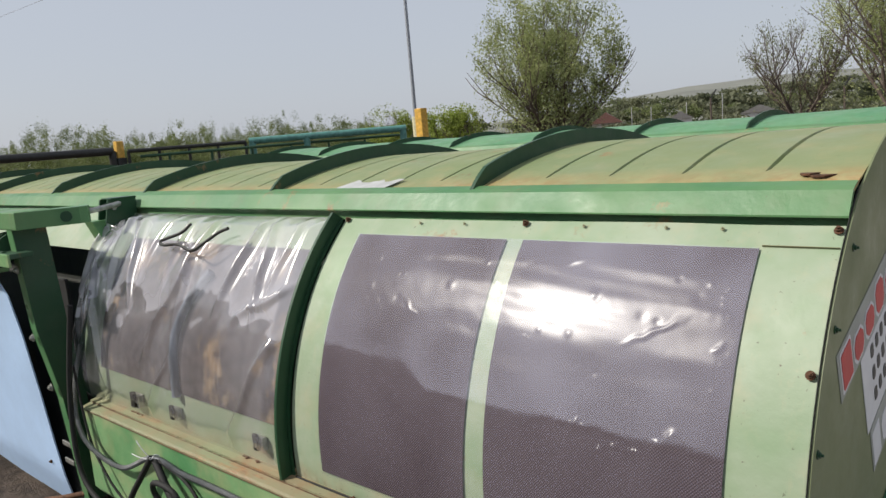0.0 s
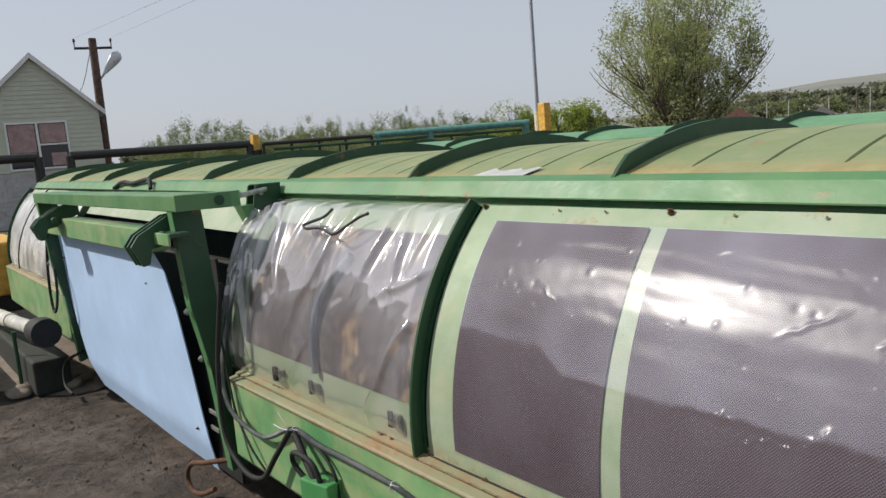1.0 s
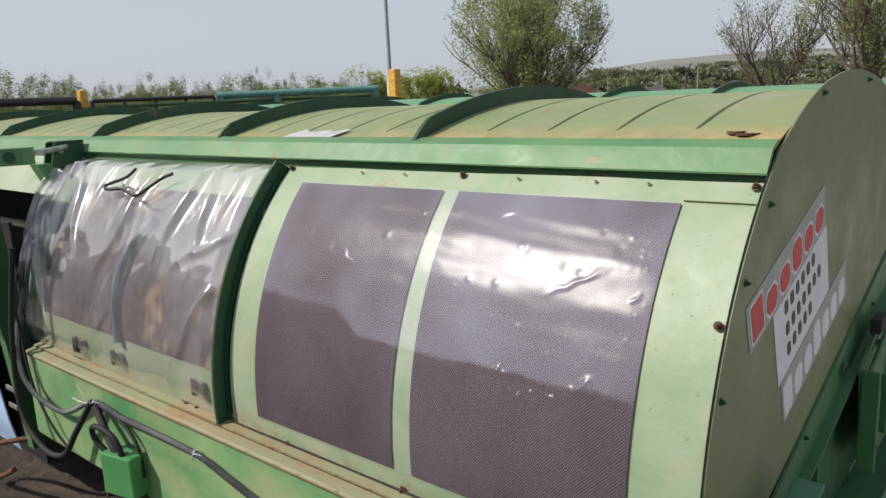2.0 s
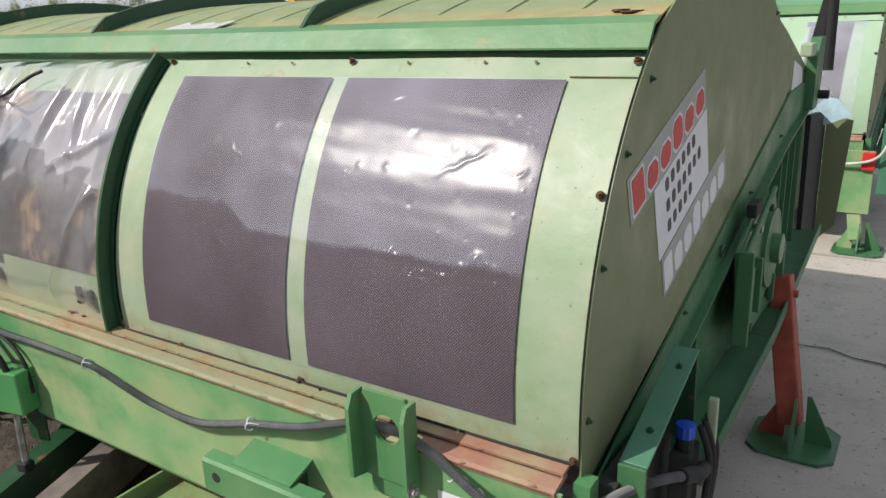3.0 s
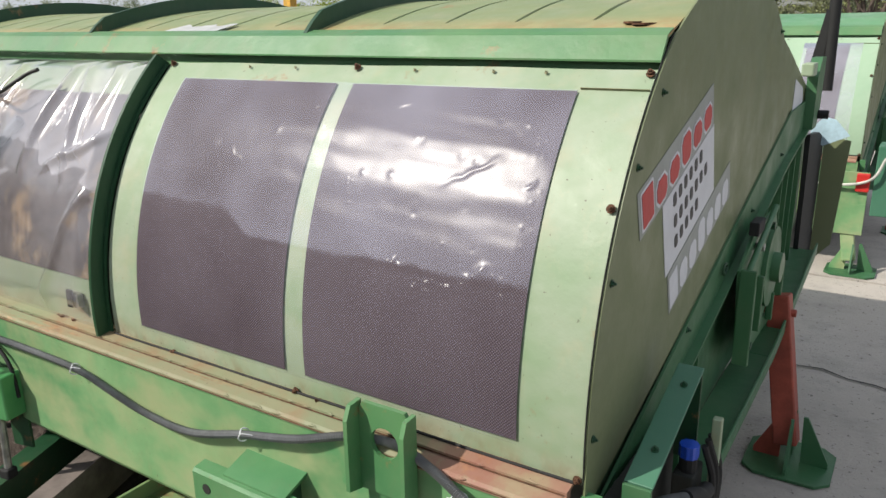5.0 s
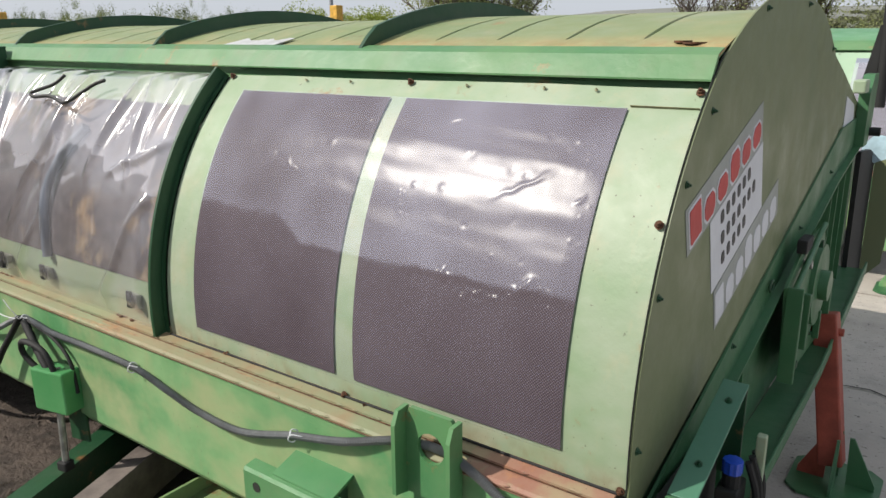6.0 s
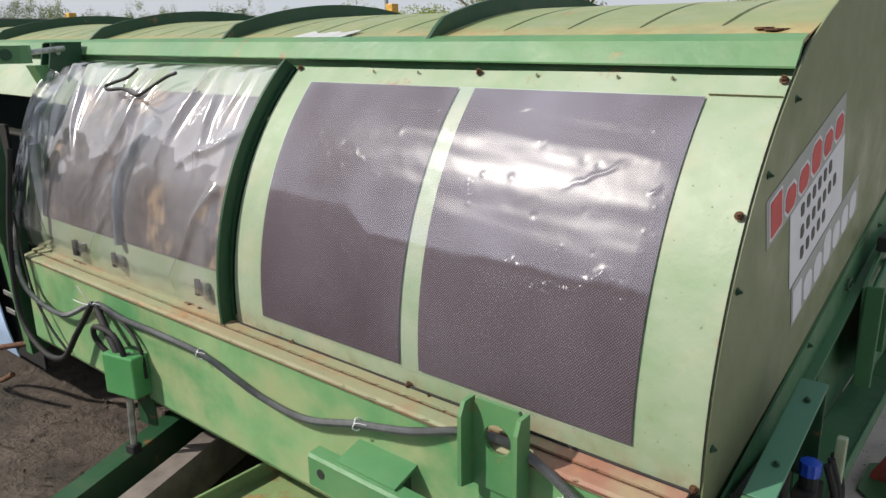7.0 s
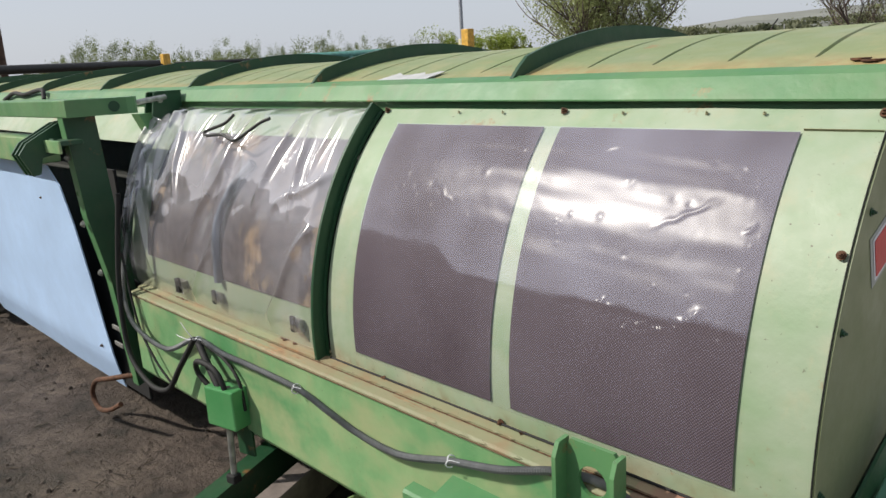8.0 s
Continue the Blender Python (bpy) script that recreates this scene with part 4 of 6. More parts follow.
hose("cable", [(-2.66, -0.36, 1.15), (-2.70, -0.40, 0.78), (-2.66, -0.42, 0.50), (-2.50, -0.42, 0.39), (-2.34, -0.41, 0.40), (-2.22, -0.40, 0.52), (-2.08, -0.39, 0.665)], 0.011, BLACK, "thick black cable looped under the header's beam", "cable")
hose("cable", [(-2.70, -0.37, 0.90), (-2.62, -0.38, 0.62), (-2.50, -0.38, 0.48), (-2.40, -0.37, 0.40)], 0.005, BLACK, "thin black wire hanging at the header", "cable")
hose("cable", [(-2.06, -0.385, 0.655), (-1.98, -0.40, 0.60), (-1.90, -0.41, 0.54), (-1.88, -0.41, 0.50)], 0.013, BLACK, "black cable into the junction box", "cable")
hose("cable", [(-1.96, -0.40, 0.50), (-2.02, -0.42, 0.56), (-1.99, -0.43, 0.615), (-1.88, -0.42, 0.60), (-1.83, -0.41, 0.50)], 0.010, BLACK, "black cable loop over the junction box", "cable")
hose("cable", [(-2.04, -0.38, 0.66), (-1.90, -0.37, 0.62), (-1.82, -0.37, 0.56), (-1.80, -0.37, 0.46)], 0.006, BLACK, "thin black wire behind the junction box", "cable")
hose("hydraulic_hose", [(-2.85, -0.33, 0.30), (-3.01, -0.40, 0.261), (-3.22, -0.40, 0.19), (-3.30, -0.40, 0.10), (-3.24, -0.40, 0.042), (-3.10, -0.40, 0.075), (-2.93, -0.40, 0.155)], 0.012, RUST, "rust-brown hydraulic hose curling under the shield")
hose("hydraulic_hose", [(-5.55, -0.33, 0.35), (-5.75, -0.42, 0.24), (-5.72, -0.45, 0.09), (-5.50, -0.45, 0.06)], 0.011, BLACK, "black hydraulic hose curling down to the earth")

hose("cable", [(-5.58, -0.44, 1.24), (-5.66, -0.45, 1.05), (-5.73, -0.45, 0.85), (-5.73, -0.45, 0.70), (-5.68, -0.45, 0.65), (-5.58, -0.45, 0.70), (-5.54, -0.44, 0.82), (-5.56, -0.43, 0.98)], 0.010, BLACK, "black cable hanging in a loop from the mounting frame", "cable")
hose("hydraulic_hose", [(-5.40, 0.01, 1.520), (-5.20, 0.02, 1.560), (-5.00, 0.02, 1.548), (-4.80, 0.03, 1.565), (-4.62, 0.02, 1.570), (-4.55, 0.00, 1.515)], 0.014, BLACK, "black hydraulic hose lying along the header's front rail")
single("tie_cord", tube(bmesh.new(), [(-7.35 - 0.35 * t, hood(1 * s, 0.045)[0], hood(s, 0.045)[1] + lift(-7.5)) for t, s in zip(spread(0, 1, 12), spread(S_TOP - 0.03, 0.0, 12))], 0.006, 6), BLACK, "black cord tied over the milky plastic sheet", "cord", 60)


def wire_hook():
    pts = []
    for x, s in ((-2.14, 0.725), (-2.17, 0.690), (-2.25, 0.665), (-2.285, 0.652), (-2.25, 0.640), (-2.15, 0.646), (-2.04, 0.628), (-1.98, 0.660), (-1.93, 0.695), (-1.885, 0.712)):
        pts.append((x + 0.05, *hood(s - 0.02, 0.080)))
    w = single("wire_hook", tube(bmesh.new(), smooth_line(pts, 8), 0.0060, 8), BLACK_PAINT, "bent dark wire hook holding the plastic sheet", "hook", 60)
    return w


wire_hook()


def window_catch(x, s):
    y, z = hood(s, 0.012)
    m = facing((x, y, z), hood_n(s))
    c = part("window_catch", boxed(-0.028, 0.028, -0.022, 0.022, -0.01, 0.010, 0.004, m), STEEL, header, "small latch under the sheet")
    part("latch_handle", boxed(-0.010, 0.014, -0.018, 0.034, 0.010, 0.020, 0.003, m), BLACK_PAINT, c)


for x, s in ((-2.33, 0.055), (-2.04, 0.06), (-1.53, 0.065)):
    window_catch(x, s)
part("blue_strap", tube(bmesh.new(), smooth_line([(-2.02, *hood(0.12, 0.014)), (-2.04, *hood(0.3, 0.02)), (-2.0, *hood(0.45, 0.02)), (-1.92, *hood(0.56, 0.016))], 8), 0.016, 8), simple("blue_grey_rubber", (0.10, 0.12, 0.16), 0.6), header, "blue-grey hose behind the sheet", 60)


def corner_channel():
    """Short channel and filler neck with a blue cap at the end frame."""
    m = Matrix.Translation((0.068, -0.225, 0.732)) @ Matrix.Rotation(radians(18), 4, "X")
    bm = boxed(0.0, 0.055, 0.0, 0.345, -0.006, 0.0, 0.002, m)
    box(bm, 0.0, 0.006, 0.0, 0.345, -0.05, -0.006, 0.001, m)
    c = part("corner_channel", bm, BLUE_GREEN, header, "blue-green channel bolted at the corner")
    # block coloured near-black in place of the shaded gap by the channel
    part("gap_shade", boxed(0.036, 0.074, -0.255, 0.10, 0.40, 0.690), VOID, c)
    part("channel_front", boxed(0.068, 0.123, -0.233, -0.225, 0.46, 0.730, 0.002), GREEN_SHADE, c)
    part("channel_back", boxed(0.070, 0.122, 0.094, 0.100, 0.62, 0.828, 0.002), DARK_GREEN, c)
    for y in (0.09, 0.28):
        piece("bolt", BOLT_DARK, c, m @ facing((0.030, y, 0.0), (0, 0, 1)))
    # box takes the near-black too, for the dark void below the cap
    part("filler_box", boxed(0.100, 0.145, -0.01, 0.07, 0.36, 0.640, 0.004), VOID, header, "small box, near-black for the dark void under the cap")
    part("sage_strip", boxed(0.152, 0.172, 0.085, 0.105, 0.30, 0.735, 0.003), SAGE, header, "narrow sage green strip")
    part("tape_wrap", tube(bmesh.new(), smooth_line([(0.156, -0.115, 0.660), (0.164, -0.06, 0.638), (0.168, -0.03, 0.620), (0.165, 0.03, 0.60)], 5), 0.017, 10), BLACK, header, "black taped end of the conduit", 60)
    cap = part("filler_cap", slab(bmesh.new(), [(0.125 + (0.021 if k % 2 else 0.019) * math.cos(2 * math.pi * k / 20), 0.02 + (0.021 if k % 2 else 0.019) * math.sin(2 * math.pi * k / 20)) for k in range(20)], "z", 0.672, 0.700), BLUE_CAP, header, "blue plastic cap")
    part("cap_neck", rod(bmesh.new(), (0.125, 0.02, 0.64), (0.125, 0.02, 0.673), 0.019), BLACK, cap)
    for dy in (0.0, 0.03, 0.055):
        part("vent_tube", tube(bmesh.new(), smooth_line([(0.150, 0.045 + dy, 0.69), (0.172, 0.05 + dy, 0.60), (0.165, 0.03 + dy, 0.45), (0.16, 0.02 + dy, 0.36)], 6), 0.008, 8), BLACK, cap)
    return c


corner_channel()


# ---- lettered film on the end plate, as plain bars ----
def plate_sign():
    o, e1, e2 = Vector((0.0065, -0.060, 1.149)), Vector((0, 0.948, 0.317)), Vector((0, -0.317, 0.948))

    def quad(bm, u0, u1, v0, v1, x0, x1, chamfer=0.0):
        c = chamfer
        corners = ((u0 + c, v0), (u1 - c, v0), (u1, v0 + c), (u1, v1 - c), (u1 - c, v1), (u0 + c, v1), (u0, v1 - c), (u0, v0 + c)) if c else ((u0, v0), (u1, v0), (u1, v1), (u0, v1))
        pts = [o + e1 * u + e2 * v for u, v in corners]
        slab(bm, [(p.y, p.z) for p in pts], "x", x0 + o.x, x1 + o.x)
        return bm
    sign = part("film_sign", quad(bmesh.new(), -0.006, 0.525, -0.004, 0.098, 0.0125, 0.0135), GREY_VINYL, header, "printed film sign with red and black bars")
    part("sign_white", quad(bmesh.new(), 0.132, 0.528, -0.185, -0.006, 0.0126, 0.0138), PAPER, sign)
    part("sign_lower", quad(bmesh.new(), 0.148, 0.695, -0.296, -0.190, 0.0125, 0.0134), GREY_VINYL, sign)
    w = 0.088
    for k in range(6):
        h = 0.083 if k in (0,) else (0.075 if k == 3 else 0.060)
        a = 0.006 + k * w * 0.97
        part("outline_bar", quad(bmesh.new(), a, a + w * 0.86, 0.004, h + 0.008, 0.0140, 0.0145, 0.016 if k else 0.004), PAPER, sign)
        part("red_bar", quad(bmesh.new(), a + 0.006, a + w * 0.86 - 0.006, 0.010, h + 0.002, 0.0148, 0.0156, 0.014 if k else 0.003), SIGN_RED, sign)
    for row, (u0, n) in enumerate(((0.20, 6), (0.20, 7), (0.20, 5))):
        for k in range(n):
            part("black_bar", quad(bmesh.new(), u0 + k * 0.040, u0 + k * 0.040 + 0.023, -0.049 - 0.052 * row, -0.019 - 0.052 * row, 0.0141, 0.0148, 0.005), INK, sign)
    for k in range(7):
        a = 0.156 + k * 0.076
        part("grey_bar", quad(bmesh.new(), a, a + 0.060, -0.288, -0.205 if k in (0, 3) else -0.222, 0.0137, 0.0144, 0.014 if k else 0.003), PAPER, sign)
    return sign


plate_sign()


def torn_label():
    rng = random.Random(8)
    top = [(-1.475 + 0.19 * t + rng.uniform(-0.008, 0.008), 0.158 + rng.uniform(-0.026, 0.006)) for t in spread(0, 1, 9)]
    outline = [(-1.552, 0.070), (-1.302, 0.070)] + [(-1.262, 0.158)] + top[::-1]
    bm = bmesh.new()
    vs = [bm.verts.new((x, y, roof_z(y) + 0.0075)) for x, y in outline]
    f = bm.faces.new(vs)
    bmesh.ops.triangulate(bm, faces=[f])
    bmesh.ops.solidify(bm, geom=list(bm.faces), thickness=0.001)
    part("torn_label", bm, simple("weathered_paper", (0.42, 0.43, 0.43), 0.7, 0, 0.12, 20), header, "torn white paper label on the roof")


torn_label()
part("beam_label", boxed(-0.262, -0.150, -0.3545, -0.3525, 0.560, 0.630), PAPER, header, "white paper label on the beam")
for k, (x, z) in enumerate(((-0.235, 0.672), (-0.20, 0.668), (-0.165, 0.652), (-0.13, 0.640))):
    part("chalk_mark", tube(bmesh.new(), [(x + 0.010 * math.cos(a), -0.3525, z + 0.014 * math.sin(a)) for a in spread(-1.9, 1.9, 8)], 0.0016, 5), PAPER, header, "white chalk mark")
for x, y, w in ((-0.060, 0.112, 0.024), (-0.085, 0.122, 0.017)):
    bm = bmesh.new()
    slab(bm, [(x + w * math.cos(a) * (1 + 0.25 * math.sin(3 * a)), y + 0.018 * math.sin(a)) for a in spread(0, 2 * math.pi, 16)[:-1]], "z", roof_z(y), roof_z(y) + 0.004)
    part("rust_flake", bm, RUST, header)


# ---- the middle of the header: mounting frame, blue shield, arms ----
def mounting_frame():
    f = thing("mounting_frame", (-4.1, -0.4, 0), "green mounting frame with hooked lift plates", "steel frame")

    def add(name, bm, mat, lab="", parent=None, smooth=0.0):
        return part(name, bm, mat, parent or f, lab, smooth)
    up = -0.015
    for x in (-2.83, -5.60):
        bm = bmesh.new()
        slab(bm, [(-0.470, 1.49 + up), (-0.345, 1.49 + up), (-0.320, 1.05), (-0.295, 0.80), (-0.270, 0.28), (-0.345, 0.26), (-0.385, 0.75), (-0.440, 1.05)], "x", x, x + 0.014)
        # flank darker than the face: its shade is put into the paint
        col = add("column", bm, DARK_GREEN, "dark green bent side column")
        bm = bmesh.new()
        slab(bm, [(-0.472, 1.49 + up), (-0.442, 1.05), (-0.387, 0.75), (-0.347, 0.26), (-0.339, 0.26), (-0.379, 0.75), (-0.434, 1.05), (-0.464, 1.49 + up)], "x", x - 0.045, x + 0.012)
        add("column_face", bm, BRACKET, parent=col)
        for z, y in ((1.30, -0.452), (1.02, -0.436), (0.80, -0.400)):
            piece("bolt", BOLT_STEEL, col, facing((x - 0.015, y - 0.014, z), (0, -1, 0), z))
    bm = boxed(-5.68, -2.75, -0.475, -0.33, 1.475 + up, 1.545 + up, 0.005)
    add("top_beam", bm, RAIL, "long flat green top beam")
    bm = bmesh.new()
    slab(bm, [(-2.80, -0.474), (-2.752, -0.474), (-2.655, -0.27), (-2.66, -0.235), (-2.69, -0.215), (-2.73, -0.22), (-2.80, -0.33)], "z", 1.477 + up, 1.543 + up)
    add("arm", bm, RAIL)
    add("pin", rod(bmesh.new(), (-2.70, -0.30, 1.51 + up), (-2.672, -0.315, 1.51 + up), 0.022), DARK_GREEN, smooth=30)
    add("tie_rod", rod(bmesh.new(), (-2.70, -0.23, 1.515 + up), (-2.76, -0.06, 1.53 + up), 0.011), STEEL, smooth=30)
    for dx in (0.0, 0.075):
        bm = bmesh.new()
        slab(bm, [(-0.12, 1.44), (-0.06, 1.41), (0.02, 1.47), (0.02, 1.535), (-0.10, 1.535)], "x", -2.86 + dx, -2.850 + dx)
        add("clevis", bm, DARK_GREEN)
    add("clevis_top", boxed(-2.865, -2.770, -0.09, 0.02, 1.534, 1.540, 0.001), DARK_GREEN)
    add("clevis_bolt", rod(bmesh.new(), (-2.875, -0.08, 1.50), (-2.765, -0.08, 1.50), 0.010), STEEL)
    bm = bmesh.new()
    slab(bm, [(-0.16, 1.45), (-0.03, 1.45), (0.0, 1.41), (-0.12, 1.36)], "x", -2.90, -2.82)
    add("clevis_foot", bm, GREEN)
    add("shield_beam", boxed(-5.50, -3.32, -0.455, -0.345, 1.245, 1.365, 0.006), GREEN, "green beam behind the shield")
    # hooked lift plates in pairs
    for x in (-3.02, -5.10):
        for dx in (0.0, 0.05, 0.10):
            bm = bmesh.new()
            slab(bm, [(-0.34, 1.38), (-0.34, 1.455), (-0.46, 1.440), (-0.59, 1.370), (-0.625, 1.325), (-0.585, 1.235), (-0.555, 1.24), (-0.54, 1.305), (-0.48, 1.315), (-0.42, 1.355)], "x", x + dx - 0.007, x + dx + 0.007)
            add("lift_hook", bm, DARK_GREEN, "dark green hooked plate")
        add("hook_pin", rod(bmesh.new(), (x - 0.06, -0.50, 1.36), (x + 0.17, -0.50, 1.36), 0.020), DARK_GREEN, smooth=30)
    add("cleat", boxed(-2.92, -2.74, -0.52, -0.43, 1.355, 1.375, 0.003), DARK_GREEN)
    add("cleat_lip", boxed(-2.92, -2.74, -0.525, -0.515, 1.325, 1.375, 0.002), GREEN)
    # near-black sheet stands in for the shade behind the frame
    add("shade_back", boxed(-5.6, -2.72, 0.05, 0.07, 0.25, 1.42), VOID)
    add("bottom_bar", boxed(-5.6, -2.75, -0.24, -0.14, 0.30, 0.40, 0.005), DARK_GREEN)
    return f


mounting_frame()


def blue_shield():
    prof = [(-0.372, 1.225), (-0.367, 1.13), (-0.358, 0.95), (-0.345, 0.70), (-0.332, 0.45), (-0.324, 0.31), (-0.316, 0.265), (-0.268, 0.115)]
    right = (-3.46, -3.335, -3.262, -3.215, -3.180, -3.150, -3.150, -3.215)
    left = (-5.80, -5.76, -5.69, -5.59, -5.49, -5.43, -5.41, -5.33)

    def place(u, v):
        k = min(len(prof) - 2, int(v))
        t = v - k
        mixed = lambda row: row[k] + (row[k + 1] - row[k]) * t
        y, z = (prof[k][i] + (prof[k + 1][i] - prof[k][i]) * t for i in (0, 1))
        x = mixed(left) + (mixed(right) - mixed(left)) * u
        return (x, y + 0.006 * noise.noise((x * 0.9, z * 1.4, 5.0)), z + 0.008 * noise.noise((x * 1.7, 0, 2.0)) * max(0.0, v - 6))
    bm = surface(place, spread(0, 1, 24), spread(0, 7, 28), 0.006)
    s = single("blue_shield", bm, BLUE, "light blue sheet metal shield with a bent lower edge", "shield", 30)
    for x, z in ((-3.654, 1.051), (-5.513, 1.058), (-3.27, 0.34)):
        y = -0.372 + (1.225 - z) * 0.0524 if z > 0.27 else -0.300
        piece("bolt", BOLT_RUST, s, facing((x, y - 0.001, z), (0, -1, 0.1)))
    # black sheet added where shade fills the space between shield and column
    part("gap_shade_strip", boxed(-3.40, -2.90, -0.275, -0.262, 0.14, 1.22, 0.002), BLACK, s, "black sheet for the dark gap beside the shield")
    return s


blue_shield()
for z in (0.50, 0.42):
    single("bent_tab", boxed(-2.99, -2.90, -0.36, -0.352, z, z + 0.02, 0.002, Matrix.Rotation(0.0, 4, "X")), STEEL, "small bare metal tab on the mounting frame", "tab")


# ---- frames lying under and before the header ----
def skid(x, y0, y1, z, label, tilt, mat):
    m = Matrix.Translation((x, 0, 0)) @ Matrix.Rotation(radians(tilt), 4, "Z")
    bm = bmesh.new()
    slab(bm, [(-0.040, 0.0), (-0.040, z), (0.040, z), (0.040, 0.0), (0.033, 0.0), (0.033, z - 0.007), (-0.033, z - 0.007), (-0.033, 0.0)], "y", y0, y1)
    bm.transform(m)
    return single("skid", bm, mat, label, "skid", group="skids under the header")


skid(-2.12, -0.95, 1.1, 0.15, "dark green channel skid lying on the ground under the header", 23, DARK_GREEN)
skid(-1.86, -0.95, 1.1, 0.16, "dusty steel channel skid lying on the ground under the header", 21, DUSTY_STEEL)


def rusty_tray():
    bm = boxed(-1.50, -0.62, -0.62, 0.35, 0.10, 0.11, 0.002)
    box(bm, -1.50, -1.488, -0.62, 0.35, 0.0, 0.16, 0.002)
    t = single("sheet_tray", bm, TRAY, "rust-streaked green sheet tray under the header's beam", "tray")
    part("tray_block", boxed(-1.44, -1.20, -0.05, 0.10, 0.11, 0.20, 0.004), GREEN, t)
    part("tray_bar", boxed(-1.02, -0.94, -0.62, 0.35, 0.11, 0.15, 0.003), DARK_GREEN, t)
    return t


rusty_tray()


# ---- drive shaft and drawbar by the far wing ----
def drive_shaft():
    d = thing("drive_shaft", (-6.6, -0.8, 0), "pale grey drive shaft with a black rubber guard", "drive shaft")
    a, b = Vector((-8.6, -0.72, 0.40)), Vector((-5.95, -0.55, 0.50))
    part("shaft_tube", rod(bmesh.new(), a, b, 0.055, 18), simple("pale_grey_plastic", (0.48, 0.47, 0.43), 0.5), d, "pale grey tube", 40)
    w = (b - a).normalized()
    part("shaft_sleeve", rod(bmesh.new(), a + w * 1.2, a + w * 1.9, 0.064, 18), simple("cream_plastic", (0.55, 0.53, 0.47), 0.5), d, "", 40)
    part("guard_cone", tube(bmesh.new(), [b - w * 0.05, b + w * 0.05, b + w * 0.2, b + w * 0.3], lambda i: (0.058, 0.095, 0.112, 0.105)[i], 20), BLACK, d, "black rubber guard", 40)
    part("prop", rod(bmesh.new(), (-6.25, -0.66, 0.0), (-6.25, -0.66, 0.46), 0.015), DARK_GREEN, d)
    return d


drive_shaft()
single("drawbar", boxed(-8.8, -6.1, -1.02, -0.84, 0.0, 0.20, 0.008), TRAY, "green box-section drawbar lying on the earth", "drawbar")
single("drawbar", boxed(-8.9, -5.9, -0.62, -0.36, -0.01, 0.26, 0.02), VOID, "dark box-section beam lying on the earth", "drawbar")
sand_patch("sand_bank", -8.4, -0.25, 2.3, 0.95, 4.0, "low bank of pale trodden sand", h=0.05)


def sand_lumps():
    rng = random.Random(19)
    bm = bmesh.new()
    for k in range(16):
        t = k / 15
        x, y, r = -6.12 + rng.uniform(-0.18, 0.18), -0.72 + 0.55 * t + rng.uniform(-0.04, 0.04), rng.uniform(0.03, 0.085)
        made = bmesh.ops.create_icosphere(bm, subdivisions=2, radius=r)["verts"]
        for v in made:
            w = 1 + 0.55 * noise.noise(v.co * 11 + Vector((k * 3.1, 0, 0)))
            v.co = Vector((x + v.co.x * w * 1.3, y + v.co.y * w * 1.2, 0.012 + max(-0.02, v.co.z * w * 0.65)))
    tagged(new("sand_lumps", mesh_of("sand_lumps", bm, SAND, 60)), "lumps of dry trodden sand along the bank", "sand lumps", kind="stuff")


sand_lumps()


def yellow_hopper():
    h = thing("yellow_machine", (-9.9, -0.5, 0), "yellow farm machine standing beyond the header", "farm machine")
    part("body", boxed(-10.6, -9.15, -1.0, 0.0, 0.35, 0.95, 0.03), YELLOW, h)
    part("frame", boxed(-10.6, -9.2, -0.9, -0.1, 0.15, 0.35, 0.02), BLACK_PAINT, h)
    for x in (-10.2, -9.6):
        part("wheel", slab(bmesh.new(), [(x + 0.22 * math.cos(t), 0.22 + 0.22 * math.sin(t)) for t in spread(0, 2 * math.pi, 24)[:-1]], "y", -1.0, -0.8), BLACK, h)


yellow_hopper()


# ---- fittings between the two headers ----
def lift_bracket():
    bm = bmesh.new()
    slab(bm, [(1.93, 1.13), (1.93, 1.34), (2.00, 1.41), (2.12, 1.41), (2.10, 1.20), (2.04, 1.13)], "x", 0.02, 0.06)
    b = part("hinge_bracket", bm, GREEN_SHADE, header, "green hinge bracket at the header's back corner")
    part("bracket_plate", boxed(0.0, 0.012, 1.62, 2.12, 1.10, 1.18, 0.003), GREEN_SHADE, b)
    part("hinge_tube", rod(bmesh.new(), (0.055, 2.30, 1.26), (0.048, 2.30, 1.70), 0.024), BLACK, b, "black rubber tube", 40)
    bm = bmesh.new()
    slab(bm, [(-0.025, 1.352), (0.030, 1.390), (0.036, 1.60), (0.020, 1.60), (0.002, 1.50)], "y", 2.285, 2.292)
    part("side_flap", bm, BLACK, b, "black rubber side flap")
    part("hinge_block", boxed(0.01, 0.055, 1.82, 1.92, 1.345, 1.395, 0.006), SAGE, b)
    part("hinge_pin", rod(bmesh.new(), (0.06, 2.06, 1.18), (0.10, 2.06, 1.18), 0.018, 10), BLACK, b)
    # rear wall given in black, its shade put into the colour
    bm = bmesh.new()
    slab(bm, [(2.05, 0.54), (2.50, 0.44), (2.50, 1.03), (2.28, 1.08), (2.00, 1.10)], "x", 0.030, 0.050)
    part("rear_shade_panel", bm, BLACK, b, "black panel for the shaded rear wall")
    bm = bmesh.new()
    slab(bm, [(0.051, 0.42), (0.135, 0.52), (0.165, 1.02), (0.051, 1.04)], "y", 2.50, 2.507)
    part("flap", bm, PLATE, b, "hanging olive green flap")
    bm = bmesh.new()
    slab(bm, [(0.0, 1.075), (0.05, 1.135), (0.10, 1.125), (0.165, 1.055), (0.06, 1.005), (0.012, 1.02)], "y", 2.40, 2.404)
    part("blue_tab", bm, simple("pale_blue_sheet", (0.40, 0.55, 0.62), 0.4), b, "bent pale blue sheet tab")


lift_bracket()


